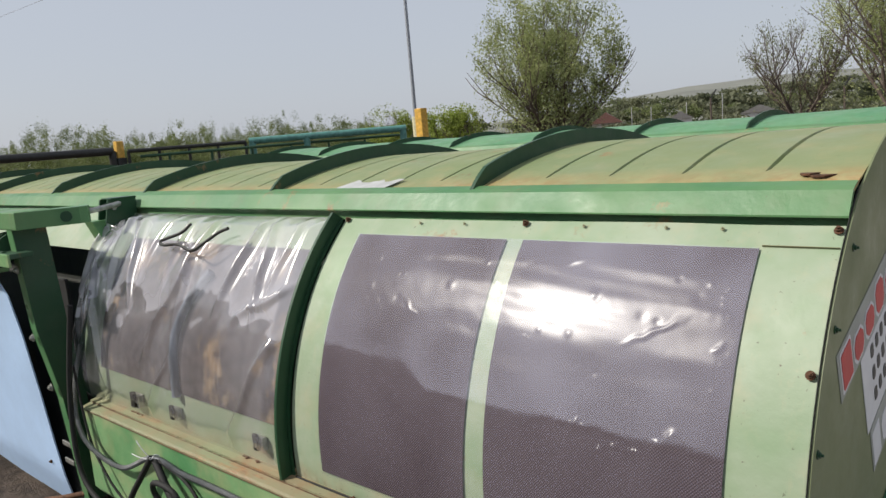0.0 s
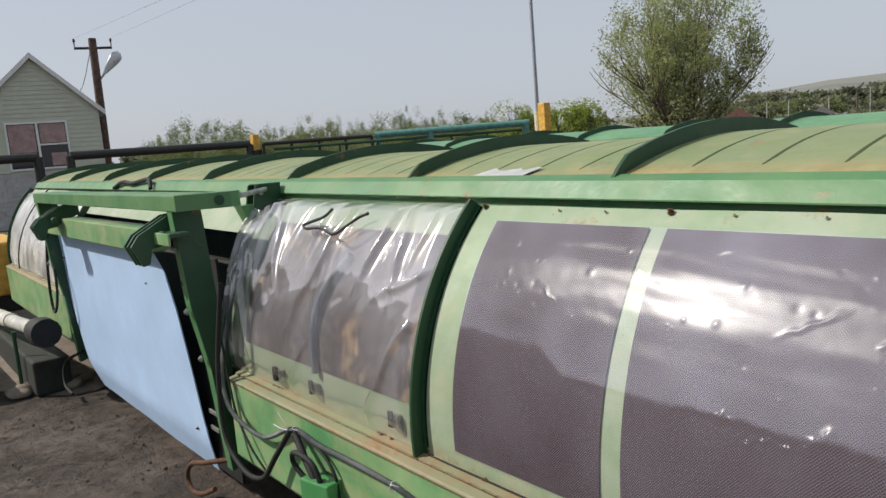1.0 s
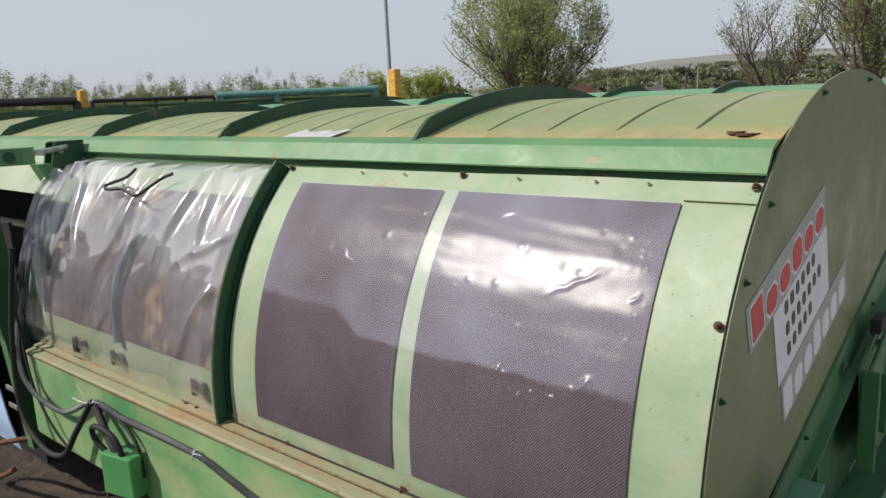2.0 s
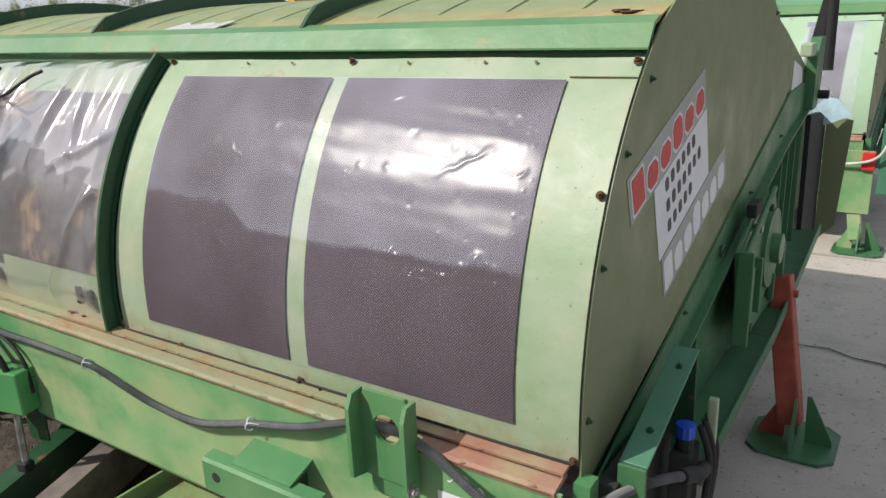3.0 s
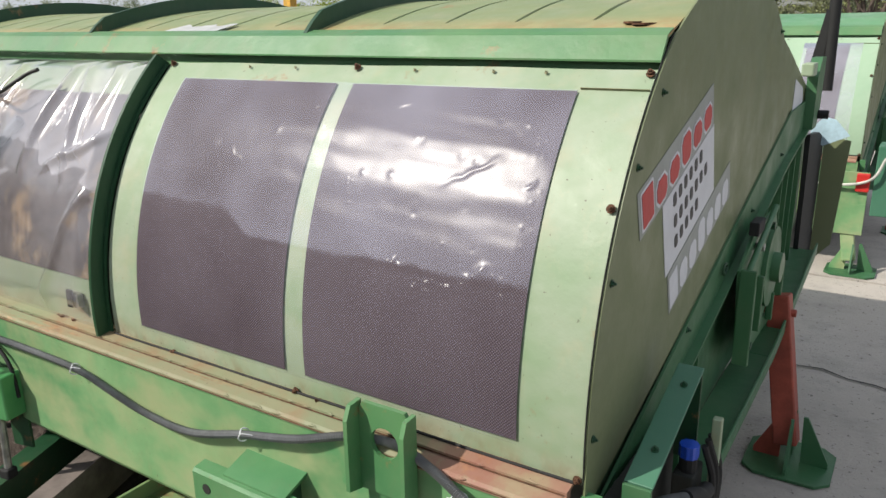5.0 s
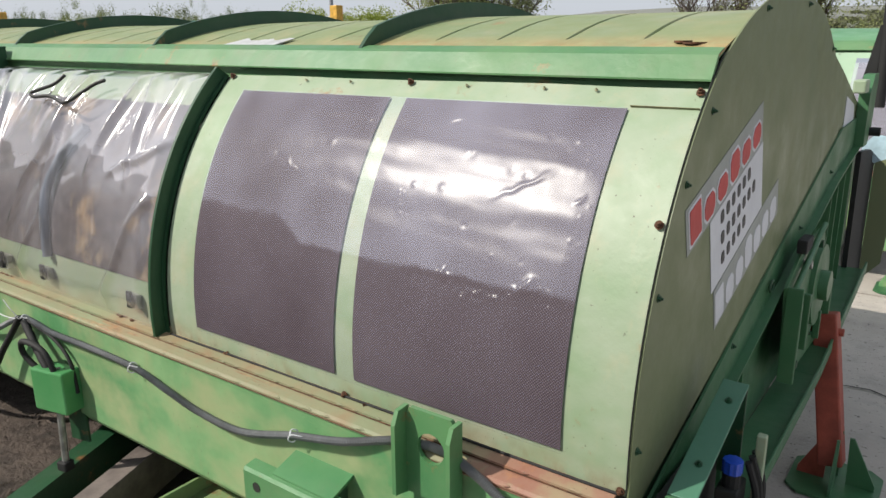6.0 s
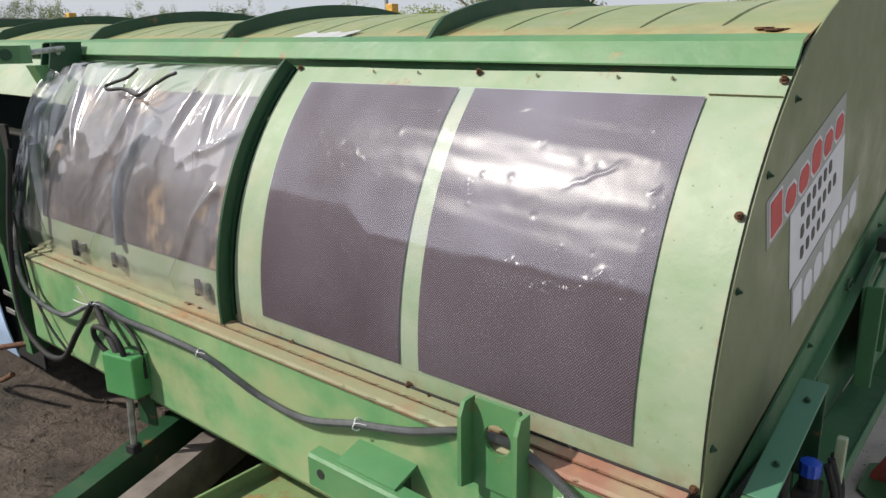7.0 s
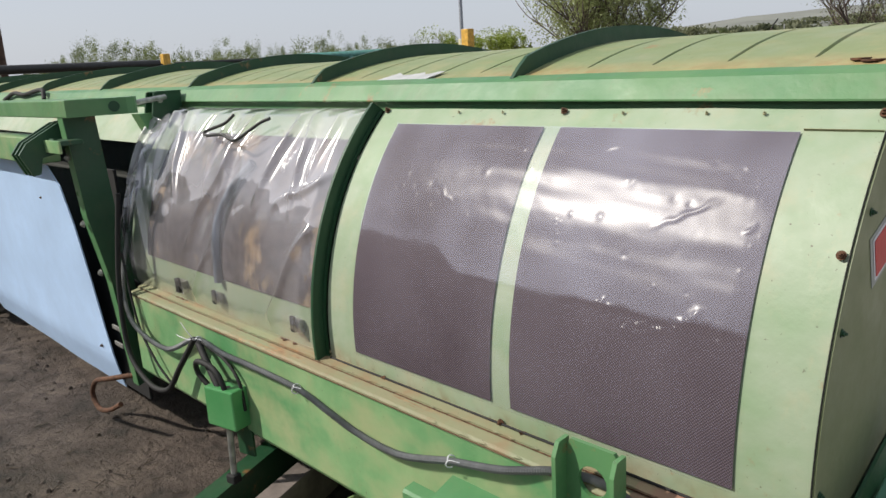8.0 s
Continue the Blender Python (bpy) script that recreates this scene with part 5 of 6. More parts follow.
def second_film():
    """Hazed film over the window of the machine behind."""
    bm = surface(lambda u, v: (u + 0.11, hood(v, 0.012 + 0.006 * noise.noise((u * 3, v * 4, 7.0)))[0] + 4.25, hood(v, 0.012)[1]), spread(-0.42, -0.075, 40), spread(S_WIN0, S_WIN1, 24))
    f = single("plastic_sheet", bm, HAZY_FILM, "milky plastic film over the second header's windows", "plastic sheet", 180)
    f.visible_shadow = False


second_film()


def second_fittings():
    x, y = 0.17, 4.25
    lamp = part("red_marker", boxed(0.015, 0.09, -0.40, -0.36, 0.53, 0.645, 0.006), RED, second, "red marker reflector")
    part("pale_hose", tube(bmesh.new(), smooth_line([(-0.30, -0.38, 0.565), (-0.05, -0.41, 0.57), (0.10, -0.42, 0.62), (0.16, -0.40, 0.75)], 8), 0.009, 8), simple("pale_hose_rubber", (0.45, 0.45, 0.40), 0.6), second, "pale thin hose", 60)
    part("corner_box", boxed(0.11, 0.23, -0.38, -0.16, 0.38, 0.82, 0.006), BLUE_GREEN, second, "dark blue-green corner box")
    part("skirt_sheet", boxed(-0.30, 0.085, -0.375, -0.365, 0.245, 0.65, 0.003), GREEN, second, "bright green skirt sheet")


second_fittings()


# ---- background: yard fittings, house, poles ----
def pole_frame(name, a, b, z, r, mat, label, posts=(), thick_posts=0.05):
    f = thing(name, (a[0], a[1], 0), label, "rail")
    part("rail", rod(bmesh.new(), (*a, z), (*b, z), r, 10), mat, f, "", 40)
    for t in posts:
        x, y = a[0] + (b[0] - a[0]) * t, a[1] + (b[1] - a[1]) * t
        part("post", rod(bmesh.new(), (x, y, 0), (x, y, z), thick_posts, 10), mat, f, "", 40)
    return f


pole_frame("pipe_rail", (-15.26, 1.94), (-15.57, 5.73), 1.955, 0.085, BLACK_PAINT, "black steel pipe rail of a parked machine frame", (0.0, 1.0), 0.08)
pole_frame("pipe_rail", (-15.5, -2.4), (-15.37, 1.41), 1.975, 0.085, BLACK_PAINT, "black steel pipe rail of a parked machine frame", (0.0, 1.0), 0.09)
pole_frame("pipe_rail", (-15.4, 6.0), (-14.6, 8.4), 1.93, 0.045, BLACK_PAINT, "thin dark pipe rail of a parked machine frame", (0.0, 0.25, 0.5, 0.75, 1.0), 0.035)
pole_frame("pipe_rail", (-14.6, 8.5), (-12.26, 11.3), 1.945, 0.080, simple("blue_green_pipe_paint", (0.09, 0.24, 0.21), 0.5), "thick blue-green pipe of a parked machine frame", (0.02, 0.36, 0.98), 0.08)
pole_frame("pipe_rail", (-15.3, 6.2), (-12.8, 11.6), 1.80, 0.035, DARK_GREEN, "lower dark green pipe rail of a parked frame", (0.1, 0.25, 0.4, 0.55, 0.7, 0.85), 0.03)


def yellow_post(x, y, w, z0, z1, label):
    p = thing("yellow_post", (x, y, 0), label, "post")
    part("upright", boxed(x - 0.10, x + 0.10, y - 0.10, y + 0.10, 0, z0, 0.01), BLACK_PAINT, p)
    part("head", boxed(x - w, x + w, y - w, y + w, z0, z1, 0.015), YELLOW, p, "yellow painted block")


yellow_post(-15.6, 5.90, 0.08, 1.80, 2.16, "short yellow steel post head on the parked frame")
yellow_post(-14.05, 13.75, 0.125, 1.20, 2.49, "yellow steel post beside a tall thin mast")


def mast():
    m = thing("thin_mast", (-24.56, 24.45, 0), "tall thin grey steel mast in the yard", "mast")
    part("tube", tube(bmesh.new(), [(-24.56, 24.45, 0), (-24.56, 24.45, 4), (-24.58, 24.45, 13)], lambda i: (0.10, 0.085, 0.07)[i], 10), simple("galvanised_steel", (0.30, 0.32, 0.35), 0.5, 0.5), m, "", 40)
    part("base_sleeve", rod(bmesh.new(), (-24.56, 24.45, 0), (-24.56, 24.45, 2.7), 0.17, 12), simple("cream_paint", (0.60, 0.56, 0.36), 0.6), m, "cream painted foot")


mast()


def house():
    """Small site house: vinyl siding above pale brick, gable towards the yard."""
    h = thing("house", (-26.5, 6.0, 0), "small cream-sided house with a pale brick base and gable roof", "house")
    away = Vector((-0.982, 0.191, 0))
    side = Vector((0.191, 0.982, 0))
    mid = Vector((0.355, -1.536, 0)) + away * 27.0
    rot = Matrix((( -away.x, side.x, 0, mid.x), (-away.y, side.y, 0, mid.y), (0, 0, 1, 0), (0, 0, 0, 1)))
    hw, eave, peak, base = 1.75, 3.62, 5.30, 1.75

    def put(bm):
        bm.transform(rot)
        return bm
    bm = boxed(-9, -0.02, -hw, hw, 0, eave)
    part("wall", put(bm), SIDING, h, "cream horizontal siding")
    for k in range(int((peak - base) / 0.14)):
        z = base + 0.14 * k
        half = hw if z < eave else hw * (peak - z) / (peak - eave)
        if half < 0.1:
            continue
        spans = [(-half, half)]
        if 1.80 < z + 0.07 < 3.32:
            spans = [(-half, -0.98), (0.78, half)]
        for a, b in spans:
            bm = bmesh.new()
            slab(bm, [(0.0, z), (0.022, z), (0.006, z + 0.14), (0.0, z + 0.14)], "y", a, b)
            part("siding_board", put(bm), SIDING, h)
    bm = bmesh.new()
    slab(bm, [(-hw, eave), (hw, eave), (0, peak)], "x", -9, -0.02)
    part("gable", put(bm), SIDING, h)
    brick = bmesh.new()
    rng = random.Random(2)
    for k in range(12):
        z = 0.145 * k
        y = -hw - (0.15 if k % 2 else 0)
        while y < hw:
            a, b = max(y, -hw), min(y + 0.29, hw)
            if b - a > 0.03:
                box(brick, -0.02, 0.03 + rng.uniform(0, 0.006), a, b, z, z + 0.135)
            y += 0.30
    part("brick_base", put(brick), BRICK, h, "pale grey block base", kind="stuff")
    for s in (-1, 1):
        bm = bmesh.new()
        d = math.hypot(hw + 0.18, (peak - eave) * (hw + 0.18) / hw)
        drop = (peak - eave) * (hw + 0.18) / hw
        slab(bm, [(0, peak + 0.10), (s * (hw + 0.18), peak - drop + 0.10), (s * (hw + 0.18), peak - drop + 0.02), (0, peak + 0.02)], "x", -9.2, 0.14)
        part("roof_slope", put(bm), simple("pale_roof_sheet", (0.55, 0.55, 0.53), 0.5), h, "pale metal roof sheet")
        bm = bmesh.new()
        slab(bm, [(0, peak + 0.11), (s * (hw + 0.2), peak - drop + 0.11), (s * (hw + 0.2), peak - drop - 0.05), (0, peak - 0.06)], "x", 0.14, 0.17)
        part("barge_board", put(bm), WHITE, h, "white barge board")
    w = part("window", put(boxed(0.0, 0.05, -0.98, -0.92, 1.80, 3.30, 0.005)), WHITE, h, "white framed window with pink curtains")
    for y0, y1, z0, z1 in ((0.72, 0.78, 1.80, 3.30), (-0.92, 0.72, 3.24, 3.30), (-0.92, 0.72, 1.80, 1.86), (-0.13, -0.06, 1.86, 3.24), (-0.06, 0.72, 2.55, 2.60)):
        part("window_bar", put(boxed(0.0, 0.045, y0, y1, z0, z1)), WHITE, w)
    part("pane", put(boxed(-0.005, 0.010, -0.92, 0.72, 1.86, 3.24)), GLASS, w, "dark glass")
    for y0, y1, z0, z1 in ((-0.90, -0.16, 2.35, 3.22), (-0.03, 0.70, 2.62, 3.22), (0.22, 0.66, 1.90, 2.3)):
        part("curtain", put(boxed(0.010, 0.016, y0, y1, z0, z1)), CURTAIN, w, "dusty pink curtain")


house()


def utility_pole():
    p = thing("utility_pole", (-29.0, 6.3, 0), "weathered wooden utility pole with a cross arm and street lamp", "utility pole")
    foot, top = Vector((-28.55, 6.10, 0)), Vector((-28.6, 6.20, 6.28))
    part("pole", tube(bmesh.new(), [foot, (foot + top) / 2, top], lambda i: (0.16, 0.15, 0.135)[i], 12), WOOD, p, "", 40)
    across = Vector((0.25, 0.968, 0))
    part("cross_arm", rod(bmesh.new(), top + across * -0.62 + Vector((0, 0, -0.33)), top + across * 0.62 + Vector((0, 0, -0.33)), 0.045, 8), BLACK_PAINT, p)
    for s in (-0.6, 0.6):
        part("insulator", tube(bmesh.new(), [top + across * s + Vector((0, 0, z)) for z in (-0.33, -0.12, -0.08, 0.0)], lambda i: (0.02, 0.02, 0.05, 0.03)[i], 8), simple("brown_porcelain", (0.10, 0.06, 0.05), 0.3), p, "", 40)
    a = top + Vector((0, 0, -1.55))
    b = a + across * 0.75 + Vector((0, 0, 0.95))
    part("lamp_arm", rod(bmesh.new(), a, a + (b - a) * 0.5, 0.035, 8), STEEL, p)
    d = (b - a).normalized()
    part("lamp_head", tube(bmesh.new(), [a + (b - a) * 0.35, a + (b - a) * 0.6, a + (b - a) * 0.85, b, b + d * 0.12], lambda i: (0.06, 0.13, 0.20, 0.19, 0.08)[i], 14), simple("pale_lamp_shell", (0.55, 0.56, 0.58), 0.35), p, "pale grey street lamp head", 50)
    w = BLACK_PAINT
    part("drop_wire", tube(bmesh.new(), smooth_line([top + across * -0.1 + Vector((0, 0, -0.4)), top + across * -0.5 + Vector((0, 0, -1.6)), top + across * -0.95 + Vector((0.4, 0, -2.1))], 8), 0.012, 5), w, p)
    for s in (-0.6, 0.6):
        e = top + across * s
        near_wire = Vector((-12.4, 3.55 + 0.43 * s, 4.46))
        part("line_wire", tube(bmesh.new(), [e, near_wire, near_wire + (near_wire - e) * 1.6 + Vector((0, 0, 3.5))], 0.0035, 5), simple("pale_wire", (0.30, 0.30, 0.32), 0.5), p)


utility_pole()


# ---- trees ----
def tree(x, y, height, spread_r, seed, leaf, label, leaves=9000, leaf_size=0.16, trunk=0.16, bare=0.0, group="", stems=5, low=0.12, even=0.34, fan=1.0):
    """A tapered trunk that forks into limbs and twigs, with a crown of many small leaf clumps."""
    rng = random.Random(seed)
    t = thing("tree", (x, y, 0), label, "tree", group)
    wood = bmesh.new()
    tips = []

    def limb(p, way, length, r, depth):
        pts = [p]
        d = way.copy()
        n = 4
        for k in range(n):
            d = (d + Vector((rng.uniform(-0.22, 0.22), rng.uniform(-0.22, 0.22), rng.uniform(-0.02, 0.20)))).normalized()
            pts.append(pts[-1] + d * length / n)
        tube(wood, pts, lambda i: r * (1 - 0.6 * i / n), 6 if depth < 2 else 4, False)
        if depth >= 3:
            tips.extend(pts[1:])
            return
        for k in range(4 if depth < 2 else 3):
            at = pts[1 + k % n]
            if Vector(((at.x - x) / spread_r, (at.y - y) / spread_r, (at.z - height * 0.5) / (height * 0.5))).length > 0.92:
                continue
            a = rng.uniform(0, 2 * math.pi)
            side = Vector((math.cos(a), math.sin(a), rng.uniform(0.1, 0.8)))
            limb(at, (d * 0.55 + side * 0.75).normalized(), length * rng.uniform(0.48, 0.66), r * 0.5, depth + 1)
        tip = pts[-1]
        if Vector(((tip.x - x) / spread_r, (tip.y - y) / spread_r, (tip.z - height * 0.5) / (height * 0.5))).length < 0.85:
            limb(tip, d, length * 0.6, r * 0.42, depth + 1)
    tube(wood, [(x, y, -0.1), (x + 0.05, y, height * low * 0.5), (x, y, height * low)], lambda i: trunk * (1.15 - 0.12 * i), 10)
    for k in range(stems):
        a = 2 * math.pi * k / stems + rng.uniform(-0.3, 0.3)
        out = rng.uniform(0.15, fan) * spread_r / (height * 0.5)
        limb(Vector((x, y, height * low)), Vector((math.cos(a) * out, math.sin(a) * out, 1.0)).normalized(), height * 0.42, trunk * 0.55, 0)
    part("trunk", wood, BARK, t, "", 60)
    cz, rz = height * 0.50, height * 0.50
    vs, fs = [], []
    made, tries = 0, 0
    while made < leaves and tries < leaves * 4:
        tries += 1
        if tips and rng.random() > even:
            c = rng.choice(tips) + Vector((rng.gauss(0, 0.22), rng.gauss(0, 0.22), rng.gauss(0, 0.22))) * (height / 9)
        else:
            a, u = rng.uniform(0, 2 * math.pi), rng.uniform(-1, 1)
            q = rng.uniform(0.35, 1) ** 0.5
            s = math.sqrt(1 - u * u) * q
            c = Vector((x + spread_r * s * math.cos(a), y + spread_r * s * math.sin(a), cz + rz * u * q))
        e = ((c.x - x) / spread_r) ** 2 + ((c.y - y) / spread_r) ** 2 + ((c.z - cz) / rz) ** 2
        if e > 1.1 + 0.4 * noise.noise((c.x, c.y, c.z)):
            continue
        gap = noise.noise((c.x * 0.9 + seed, c.y * 0.9, c.z * 0.9))
        if gap < -0.18 + bare:
            continue
        n = len(vs)
        w = leaf_size * rng.uniform(0.5, 1.2)
        a = Vector((rng.gauss(0, 1), rng.gauss(0, 1), rng.gauss(0, 1))).normalized()
        b = a.cross(Vector((rng.gauss(0, 1), rng.gauss(0, 1), rng.gauss(0, 1)))).normalized()
        vs += [c - a * w, c + b * w * 0.45, c + a * w, c - b * w * 0.45]
        fs.append((n, n + 1, n + 2, n + 3))
        made += 1
    me = bpy.data.meshes.new("crown")
    me.from_pydata([tuple(v) for v in vs], [], fs)
    me.materials.append(leaf)
    tagged(hang(new("crown", me), t), "light spring foliage with gaps")
    return t


tree(-24.6, 36.2, 10.8, 4.7, 3, LEAF, "large spreading tree in thin fresh leaf behind the yard", 46000, 0.085, 0.17, 0.10, stems=16, low=0.03, even=0.26, fan=1.8)
tree(-25.9, 28.7, 3.5, 1.9, 5, LEAF_BRIGHT, "bushy bright green willow beside the large tree", 19000, 0.060, 0.09, -0.05, low=0.08, even=0.2)
tree(-29.8, 27.7, 3.8, 1.5, 6, LEAF_BRIGHT, "small bright green tree at the yard's edge", 9000, 0.060, 0.08, 0.04, low=0.1, even=0.12)
tree(-5.0, 27.0, 7.2, 3.4, 9, LEAF, "half-bare tree in bud behind the yard", 26000, 0.048, 0.14, 0.06, stems=8, even=0.15)
tree(-8.6, 28.5, 5.6, 2.6, 12, LEAF_PALE, "nearly bare budding tree behind the yard", 5000, 0.045, 0.11, 0.20, stems=7, even=0.05)
tree(-1.5, 26.0, 7.6, 3.4, 14, LEAF, "half-bare tree in bud behind the yard", 34000, 0.050, 0.15, 0.0, stems=8, even=0.2)
tree(3.5, 30.0, 8.0, 4.0, 15, LEAF, "leafy tree behind the yard", 8000, 0.12, 0.2, 0.0, stems=6)
tree(9.0, 27.0, 7.0, 3.6, 16, LEAF_BRIGHT, "leafy tree behind the yard", 6000, 0.13, 0.2, 0.0, stems=6)


def far_wood(name, places, seed, leaf, label, size=0.45):
    """Distant scrub and woodland: many small leaf faces in uneven clumps on thin stems."""
    rng = random.Random(seed)
    vs, fs = [], []
    for x, y, z0, h, r, n in places:
        clumps = []
        for _ in range(max(7, n // 160)):
            a, u, q = rng.uniform(0, 2 * math.pi), rng.uniform(-1, 1), rng.uniform(0.1, 1) ** 0.5
            s = math.sqrt(1 - u * u) * q
            clumps.append((Vector((x + r * s * math.cos(a), y + r * s * math.sin(a), z0 + h * 0.45 + h * 0.5 * u * q)), rng.uniform(0.08, 0.20)))
        for k in range(n):
            mid, f = clumps[k % len(clumps)]
            c = mid + Vector((rng.gauss(0, r * f), rng.gauss(0, r * f), rng.gauss(0, h * f * 0.42)))
            if c.z < z0 - 0.2:
                continue
            w = size * rng.uniform(0.4, 1.1) * (r / 3) ** 0.5
            p = Vector((rng.gauss(0, 1), rng.gauss(0, 1), rng.gauss(0, 1))).normalized()
            k = p.cross(Vector((rng.gauss(0, 1), rng.gauss(0, 1), rng.gauss(0, 1)))).normalized()
            m = len(vs)
            vs += [tuple(c - p * w), tuple(c + k * w * 0.5), tuple(c + p * w), tuple(c - k * w * 0.5)]
            fs.append((m, m + 1, m + 2, m + 3))
    me = bpy.data.meshes.new(name)
    me.from_pydata(vs, [], fs)
    me.materials.append(leaf)
    tagged(new(name, me), label, "woodland", kind="stuff")


def along(az0, az1, d0, d1, n, h0, h1, r0, r1, faces, seed, ground_z=None):
    rng = random.Random(seed)
    out = []
    for i in range(n):
        az = radians(az0 + (az1 - az0) * (i + rng.uniform(-0.4, 0.4)) / n)
        d = rng.uniform(d0, d1)
        z = ground_z(az, d) if ground_z else -0.3
        out.append((0.4 + d * math.sin(az), -1.5 + d * math.cos(az), z, rng.uniform(h0, h1), rng.uniform(r0, r1), faces))
    return out


far_wood("far_trees", along(-72, -46, 85, 120, 64, 3.0, 7.4, 1.0, 2.5, 4200, 21), 1, LEAF_BUD, "distant budding trees along the horizon", 0.12)
far_wood("far_trees", along(-74, -40, 130, 190, 80, 3.5, 5.5, 4.0, 7.0, 1100, 22), 2, LEAF_FAR, "distant dark tree belt along the horizon", 0.42)
far_wood("scrub", along(-80, 30, 60, 95, 70, 1.6, 2.8, 2.5, 5.0, 600, 23), 3, LEAF_FAR, "low scrub along the edge of the fields", 0.2)


def hill_z(az, d):
    """The ground rises to a long low ridge towards the north."""
    rise = min(1.0, max(0.0, (math.degrees(az) + 46) / 22))
    return -0.3 + rise * 17.5 * min(1.0, max(0.0, (d - 90) / 330)) ** 1.0


def hill():
    def place(u, v):
        az = radians(u)
        return (0.4 + v * math.sin(az), -1.5 + v * math.cos(az), hill_z(az, v) + 1.2 * noise.noise((u * 0.12, v * 0.01, 0.5)) * min(1, max(0, (v - 120) / 200)) - 0.2)
    bm = surface(place, spread(-60, 60, 90), [90, 120, 160, 220, 280, 350, 420, 440, 520])
    tagged(new("hillside", mesh_of("hillside", bm, HILL, 60)), "long dry hillside on the horizon", "hill", kind="structure")


hill()
far_wood("hill_wood", along(-36, 40, 90, 150, 120, 2.4, 4.2, 3.0, 6.0, 1100, 31, hill_z), 4, LEAF_FAR, "woodland on the foot of the hill", 0.28)
far_wood("hill_wood", along(-34, 40, 170, 230, 40, 1.0, 1.9, 5.0, 9.0, 500, 32, hill_z), 5, LEAF_FAR, "woodland on the slope of the hill", 0.42)
far_wood("blossom_trees", along(-33, 20, 90, 120, 22, 2.2, 3.8, 1.6, 2.8, 2600, 33, hill_z), 6, LEAF_BUD, "pale blossoming trees before the hill", 0.15)


def far_house():
    h = thing("far_house", (-43.2, 75.0, 0), "distant small pale house with a dull red roof", "house")
    m = Matrix.Translation((-43.2, 75.0, 0)) @ Matrix.Rotation(radians(28), 4, "Z")
    part("wall", boxed(-1.5, 1.5, -2.4, 2.4, -0.4, 1.6, 0, m), simple("pale_plaster", (0.55, 0.50, 0.45), 0.8), h)
    bm = bmesh.new()
    slab(bm, [(-1.8, 1.55), (1.8, 1.55), (0, 2.75)], "y", -2.6, 2.6)
    bm.transform(m)
    part("roof", bm, simple("red_roof_sheet", (0.16, 0.075, 0.06), 0.7), h, "dull red roof")
    part("window", boxed(-0.45, 0.45, -2.45, -2.4, 0.5, 1.25, 0, m), GLASS, h)


far_house()


def far_shed(x, y, w, turn, label):
    h = thing("far_shed", (x, y, 0), label, "shed", "far sheds before the hill")
    m = Matrix.Translation((x, y, 0)) @ Matrix.Rotation(radians(turn), 4, "Z")
    part("wall", boxed(-w, w, -1.6, 1.6, -0.4, 1.45, 0, m), WHITE, h)
    bm = bmesh.new()
    slab(bm, [(-w - 0.2, 1.40), (w + 0.2, 1.40), (0, 2.1)], "y", -1.8, 1.8)
    bm.transform(m)
    part("roof", bm, simple("grey_slate_roof", (0.16, 0.155, 0.15), 0.8), h, "grey slate roof")


far_shed(-31.2, 68.0, 1.0, 24, "distant small white shed with a slate roof")
far_shed(-24.3, 69.5, 1.5, 18, "distant small white shed with a slate roof")
for x, y, h in ((-34.7, 64.8, 2.9), (-33.1, 65.6, 2.8), (-30.2, 67.0, 2.9), (-26.6, 66.5, 3.3)):
    p = thing("far_pole", (x, y, 0), "thin pale concrete pole far behind the yard", "pole", "far poles")
    part("shaft", rod(bmesh.new(), (x, y, 0), (x + 0.05, y, h), 0.035, 6), BRICK, p)


def fence_post(x, y, h):
    p = thing("fence_post", (x, y, 0), "thin leaning grey fence post with an angled top", "post", "fence posts")
    part("stake", rod(bmesh.new(), (x, y, 0), (x, y, h), 0.06, 6), BARK, p)
    part("angled_top", rod(bmesh.new(), (x, y, h), (x + 0.35, y + 0.1, h + 0.55), 0.045, 6), BLACK_PAINT, p)


for i, az in enumerate((-22.4, -14.0, -40.5)):
    d = 55
    fence_post(0.4 + d * math.sin(radians(az)), -1.5 + d * math.cos(radians(az)), 2.7 if i != 2 else 2.4)


# ---- litter on the earth ----
def litter():
    rng = random.Random(77)
    vs, fs = [], []
    for _ in range(2200):
        x, y = rng.uniform(-7.5, -1.8), rng.uniform(-2.6, -0.3)
        if noise.noise((x * 1.3, y * 1.3, 4.0)) < rng.uniform(-0.5, 0.35):
            continue
        a, l, w = rng.uniform(0, math.pi), rng.uniform(0.006, 0.035), rng.uniform(0.001, 0.003)
        d, s = Vector((math.cos(a), math.sin(a), 0)), Vector((-math.sin(a), math.cos(a), 0))
        c = Vector((x, y, -0.014))
        n = len(vs)
        for z in (0.0, w):
            vs += [tuple(c - d * l - s * w + Vector((0, 0, z))), tuple(c + d * l - s * w + Vector((0, 0, z))), tuple(c + d * l + s * w + Vector((0, 0, z))), tuple(c - d * l + s * w + Vector((0, 0, z)))]
        fs += [(n + 4, n + 5, n + 6, n + 7), (n, n + 1, n + 5, n + 4), (n + 1, n + 2, n + 6, n + 5), (n + 2, n + 3, n + 7, n + 6), (n + 3, n, n + 4, n + 7)]
    me = bpy.data.meshes.new("dry_stalks")
    me.from_pydata(vs, [], fs)
    me.materials.append(simple("dry_stalk", (0.060, 0.045, 0.030), 0.9, 0, 0.5))
    tagged(new("dry_stalks", me), "dry stalks and crumbs strewn on the earth", "litter", kind="stuff")


litter()


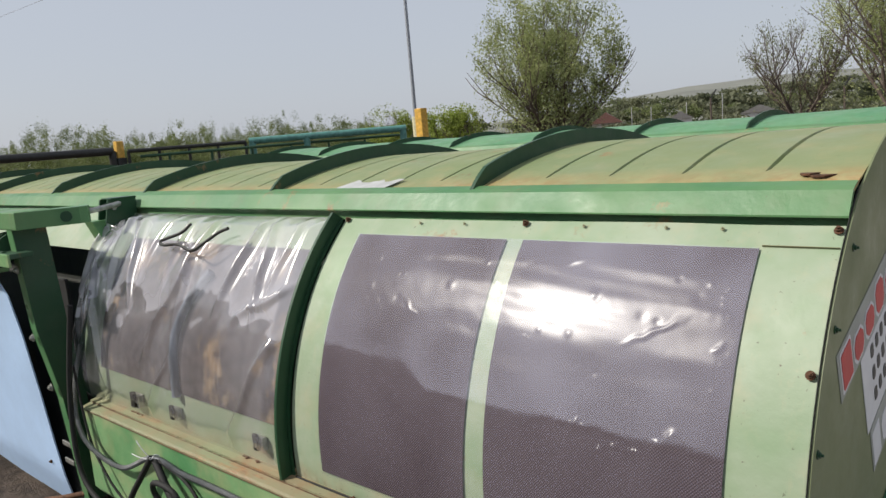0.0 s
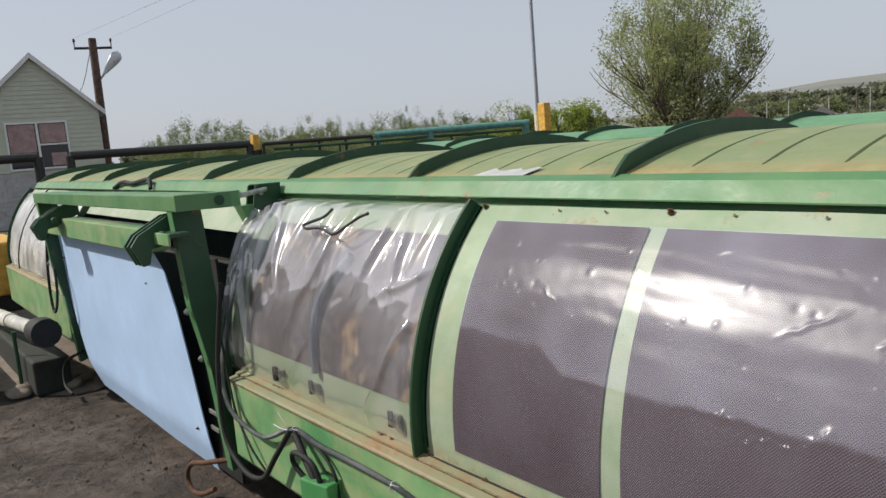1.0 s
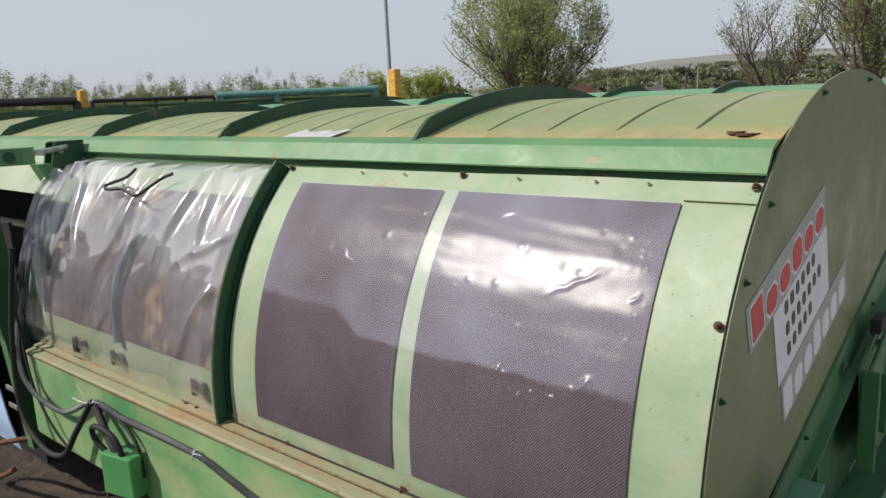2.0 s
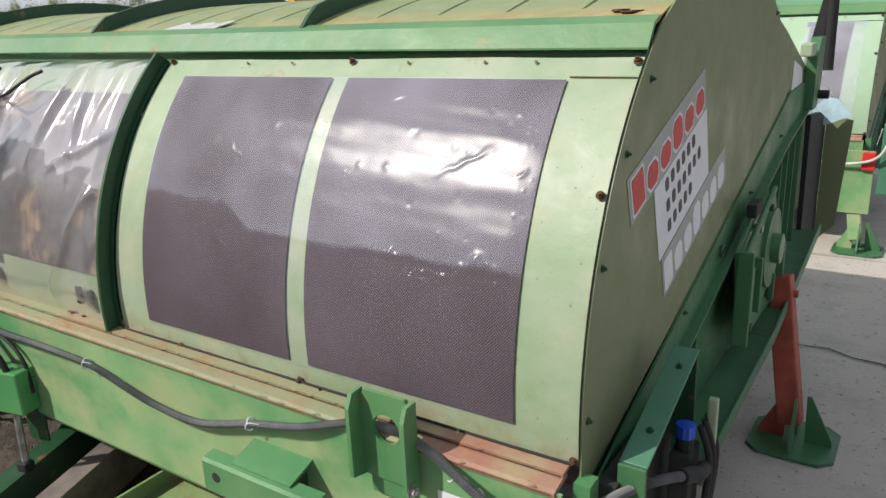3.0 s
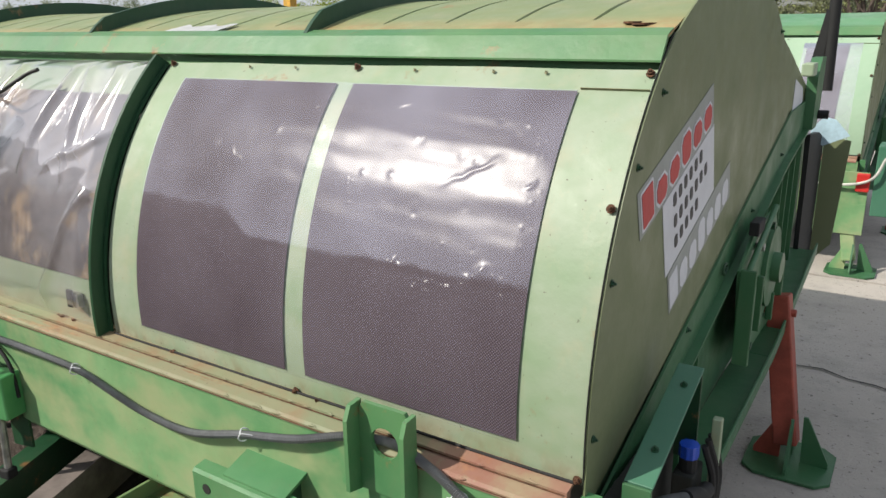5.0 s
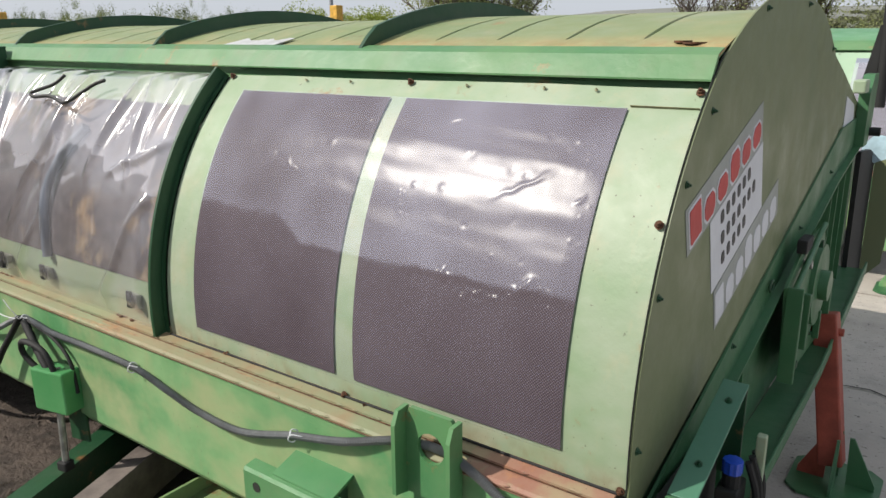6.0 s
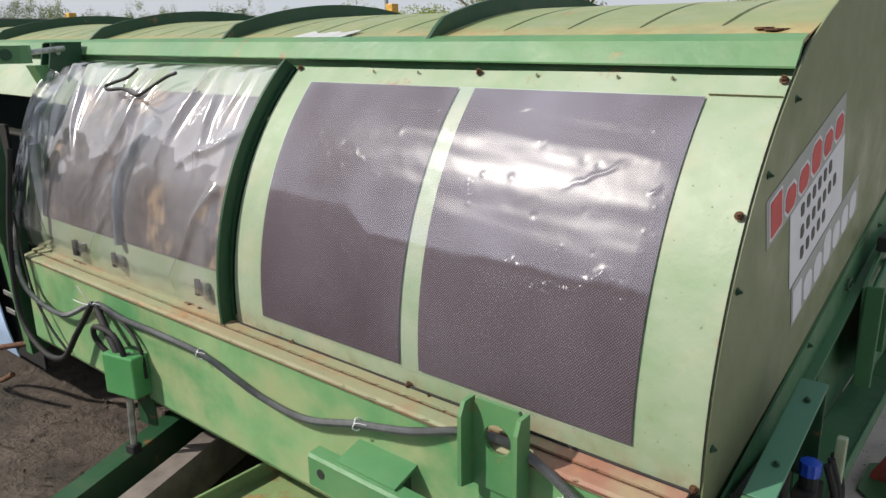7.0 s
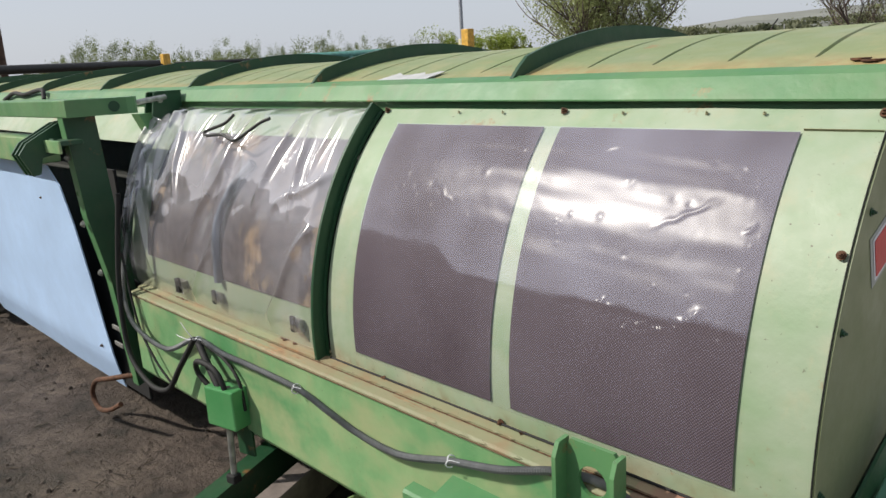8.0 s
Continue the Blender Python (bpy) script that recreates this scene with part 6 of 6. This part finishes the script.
def clods():
    """Crumbs of dry earth trodden off the machines."""
    rng = random.Random(41)
    vs, fs = [], []
    for _ in range(2600):
        x, y = rng.uniform(-8.5, -1.7), rng.uniform(-2.6, 0.2)
        r = 0.003 + 0.013 * rng.random() ** 5
        n = len(vs)
        vs += [(x + r * rng.uniform(0.6, 1.2) * math.cos(a), y + r * rng.uniform(0.6, 1.2) * math.sin(a), -0.020) for a in spread(0, 2 * math.pi, 6)[:-1]]
        vs += [(x + 0.6 * r * rng.uniform(0.6, 1.2) * math.cos(a + 0.4), y + 0.6 * r * rng.uniform(0.6, 1.2) * math.sin(a + 0.4), -0.020 + r * rng.uniform(0.6, 1.1)) for a in spread(0, 2 * math.pi, 6)[:-1]]
        fs += [(n + k, n + (k + 1) % 6, n + 6 + (k + 1) % 6, n + 6 + k) for k in range(6)] + [tuple(n + 6 + k for k in range(6))]
    me = bpy.data.meshes.new("earth_clods")
    me.from_pydata(vs, [], fs)
    me.materials.append(simple("dry_earth_crumbs", (0.10, 0.078, 0.062), 0.95, 0, 0.4, 4))
    tagged(new("earth_clods", me), "brown clods and crumbs of dry earth", "earth clods", kind="stuff")


clods()


# ---- plain sheds that close the yard behind the camera ----
def yard_shed(x0, x1, y, eave, peak):
    s = thing("shed", ((x0 + x1) / 2, y - 6, 0), "plain grey gabled storage shed closing the yard", "shed", "sheds behind the yard")
    bm = bmesh.new()
    slab(bm, [(x0, 0), (x1, 0), (x1, eave), ((x0 + x1) / 2, peak), (x0, eave)], "y", y - 12, y)
    part("wall", bm, simple("grey_shed_sheet", (0.10, 0.10, 0.095), 0.8), s)
    for a, b in ((x0 - 0.3, (x0 + x1) / 2), (x1 + 0.3, (x0 + x1) / 2)):
        bm = bmesh.new()
        k = (peak - eave) / ((x1 - x0) / 2)
        e = eave - 0.3 * k
        slab(bm, [(a, e + 0.03), (b, peak + 0.03), (b, peak + 0.11), (a, e + 0.11)], "y", y - 12.2, y + 0.3)
        part("roof", bm, simple("dark_shed_roof", (0.12, 0.10, 0.09), 0.7), s)


for x0, x1, eave, peak in ((-46, -36, 4.6, 7.6), (-36, -26, 4.4, 7.4), (-26, -12.5, 4.6, 8.0), (-12, 0, 2.4, 4.2), (0.5, 12, 2.2, 3.4)):
    yard_shed(x0, x1, -14.0, eave, peak)
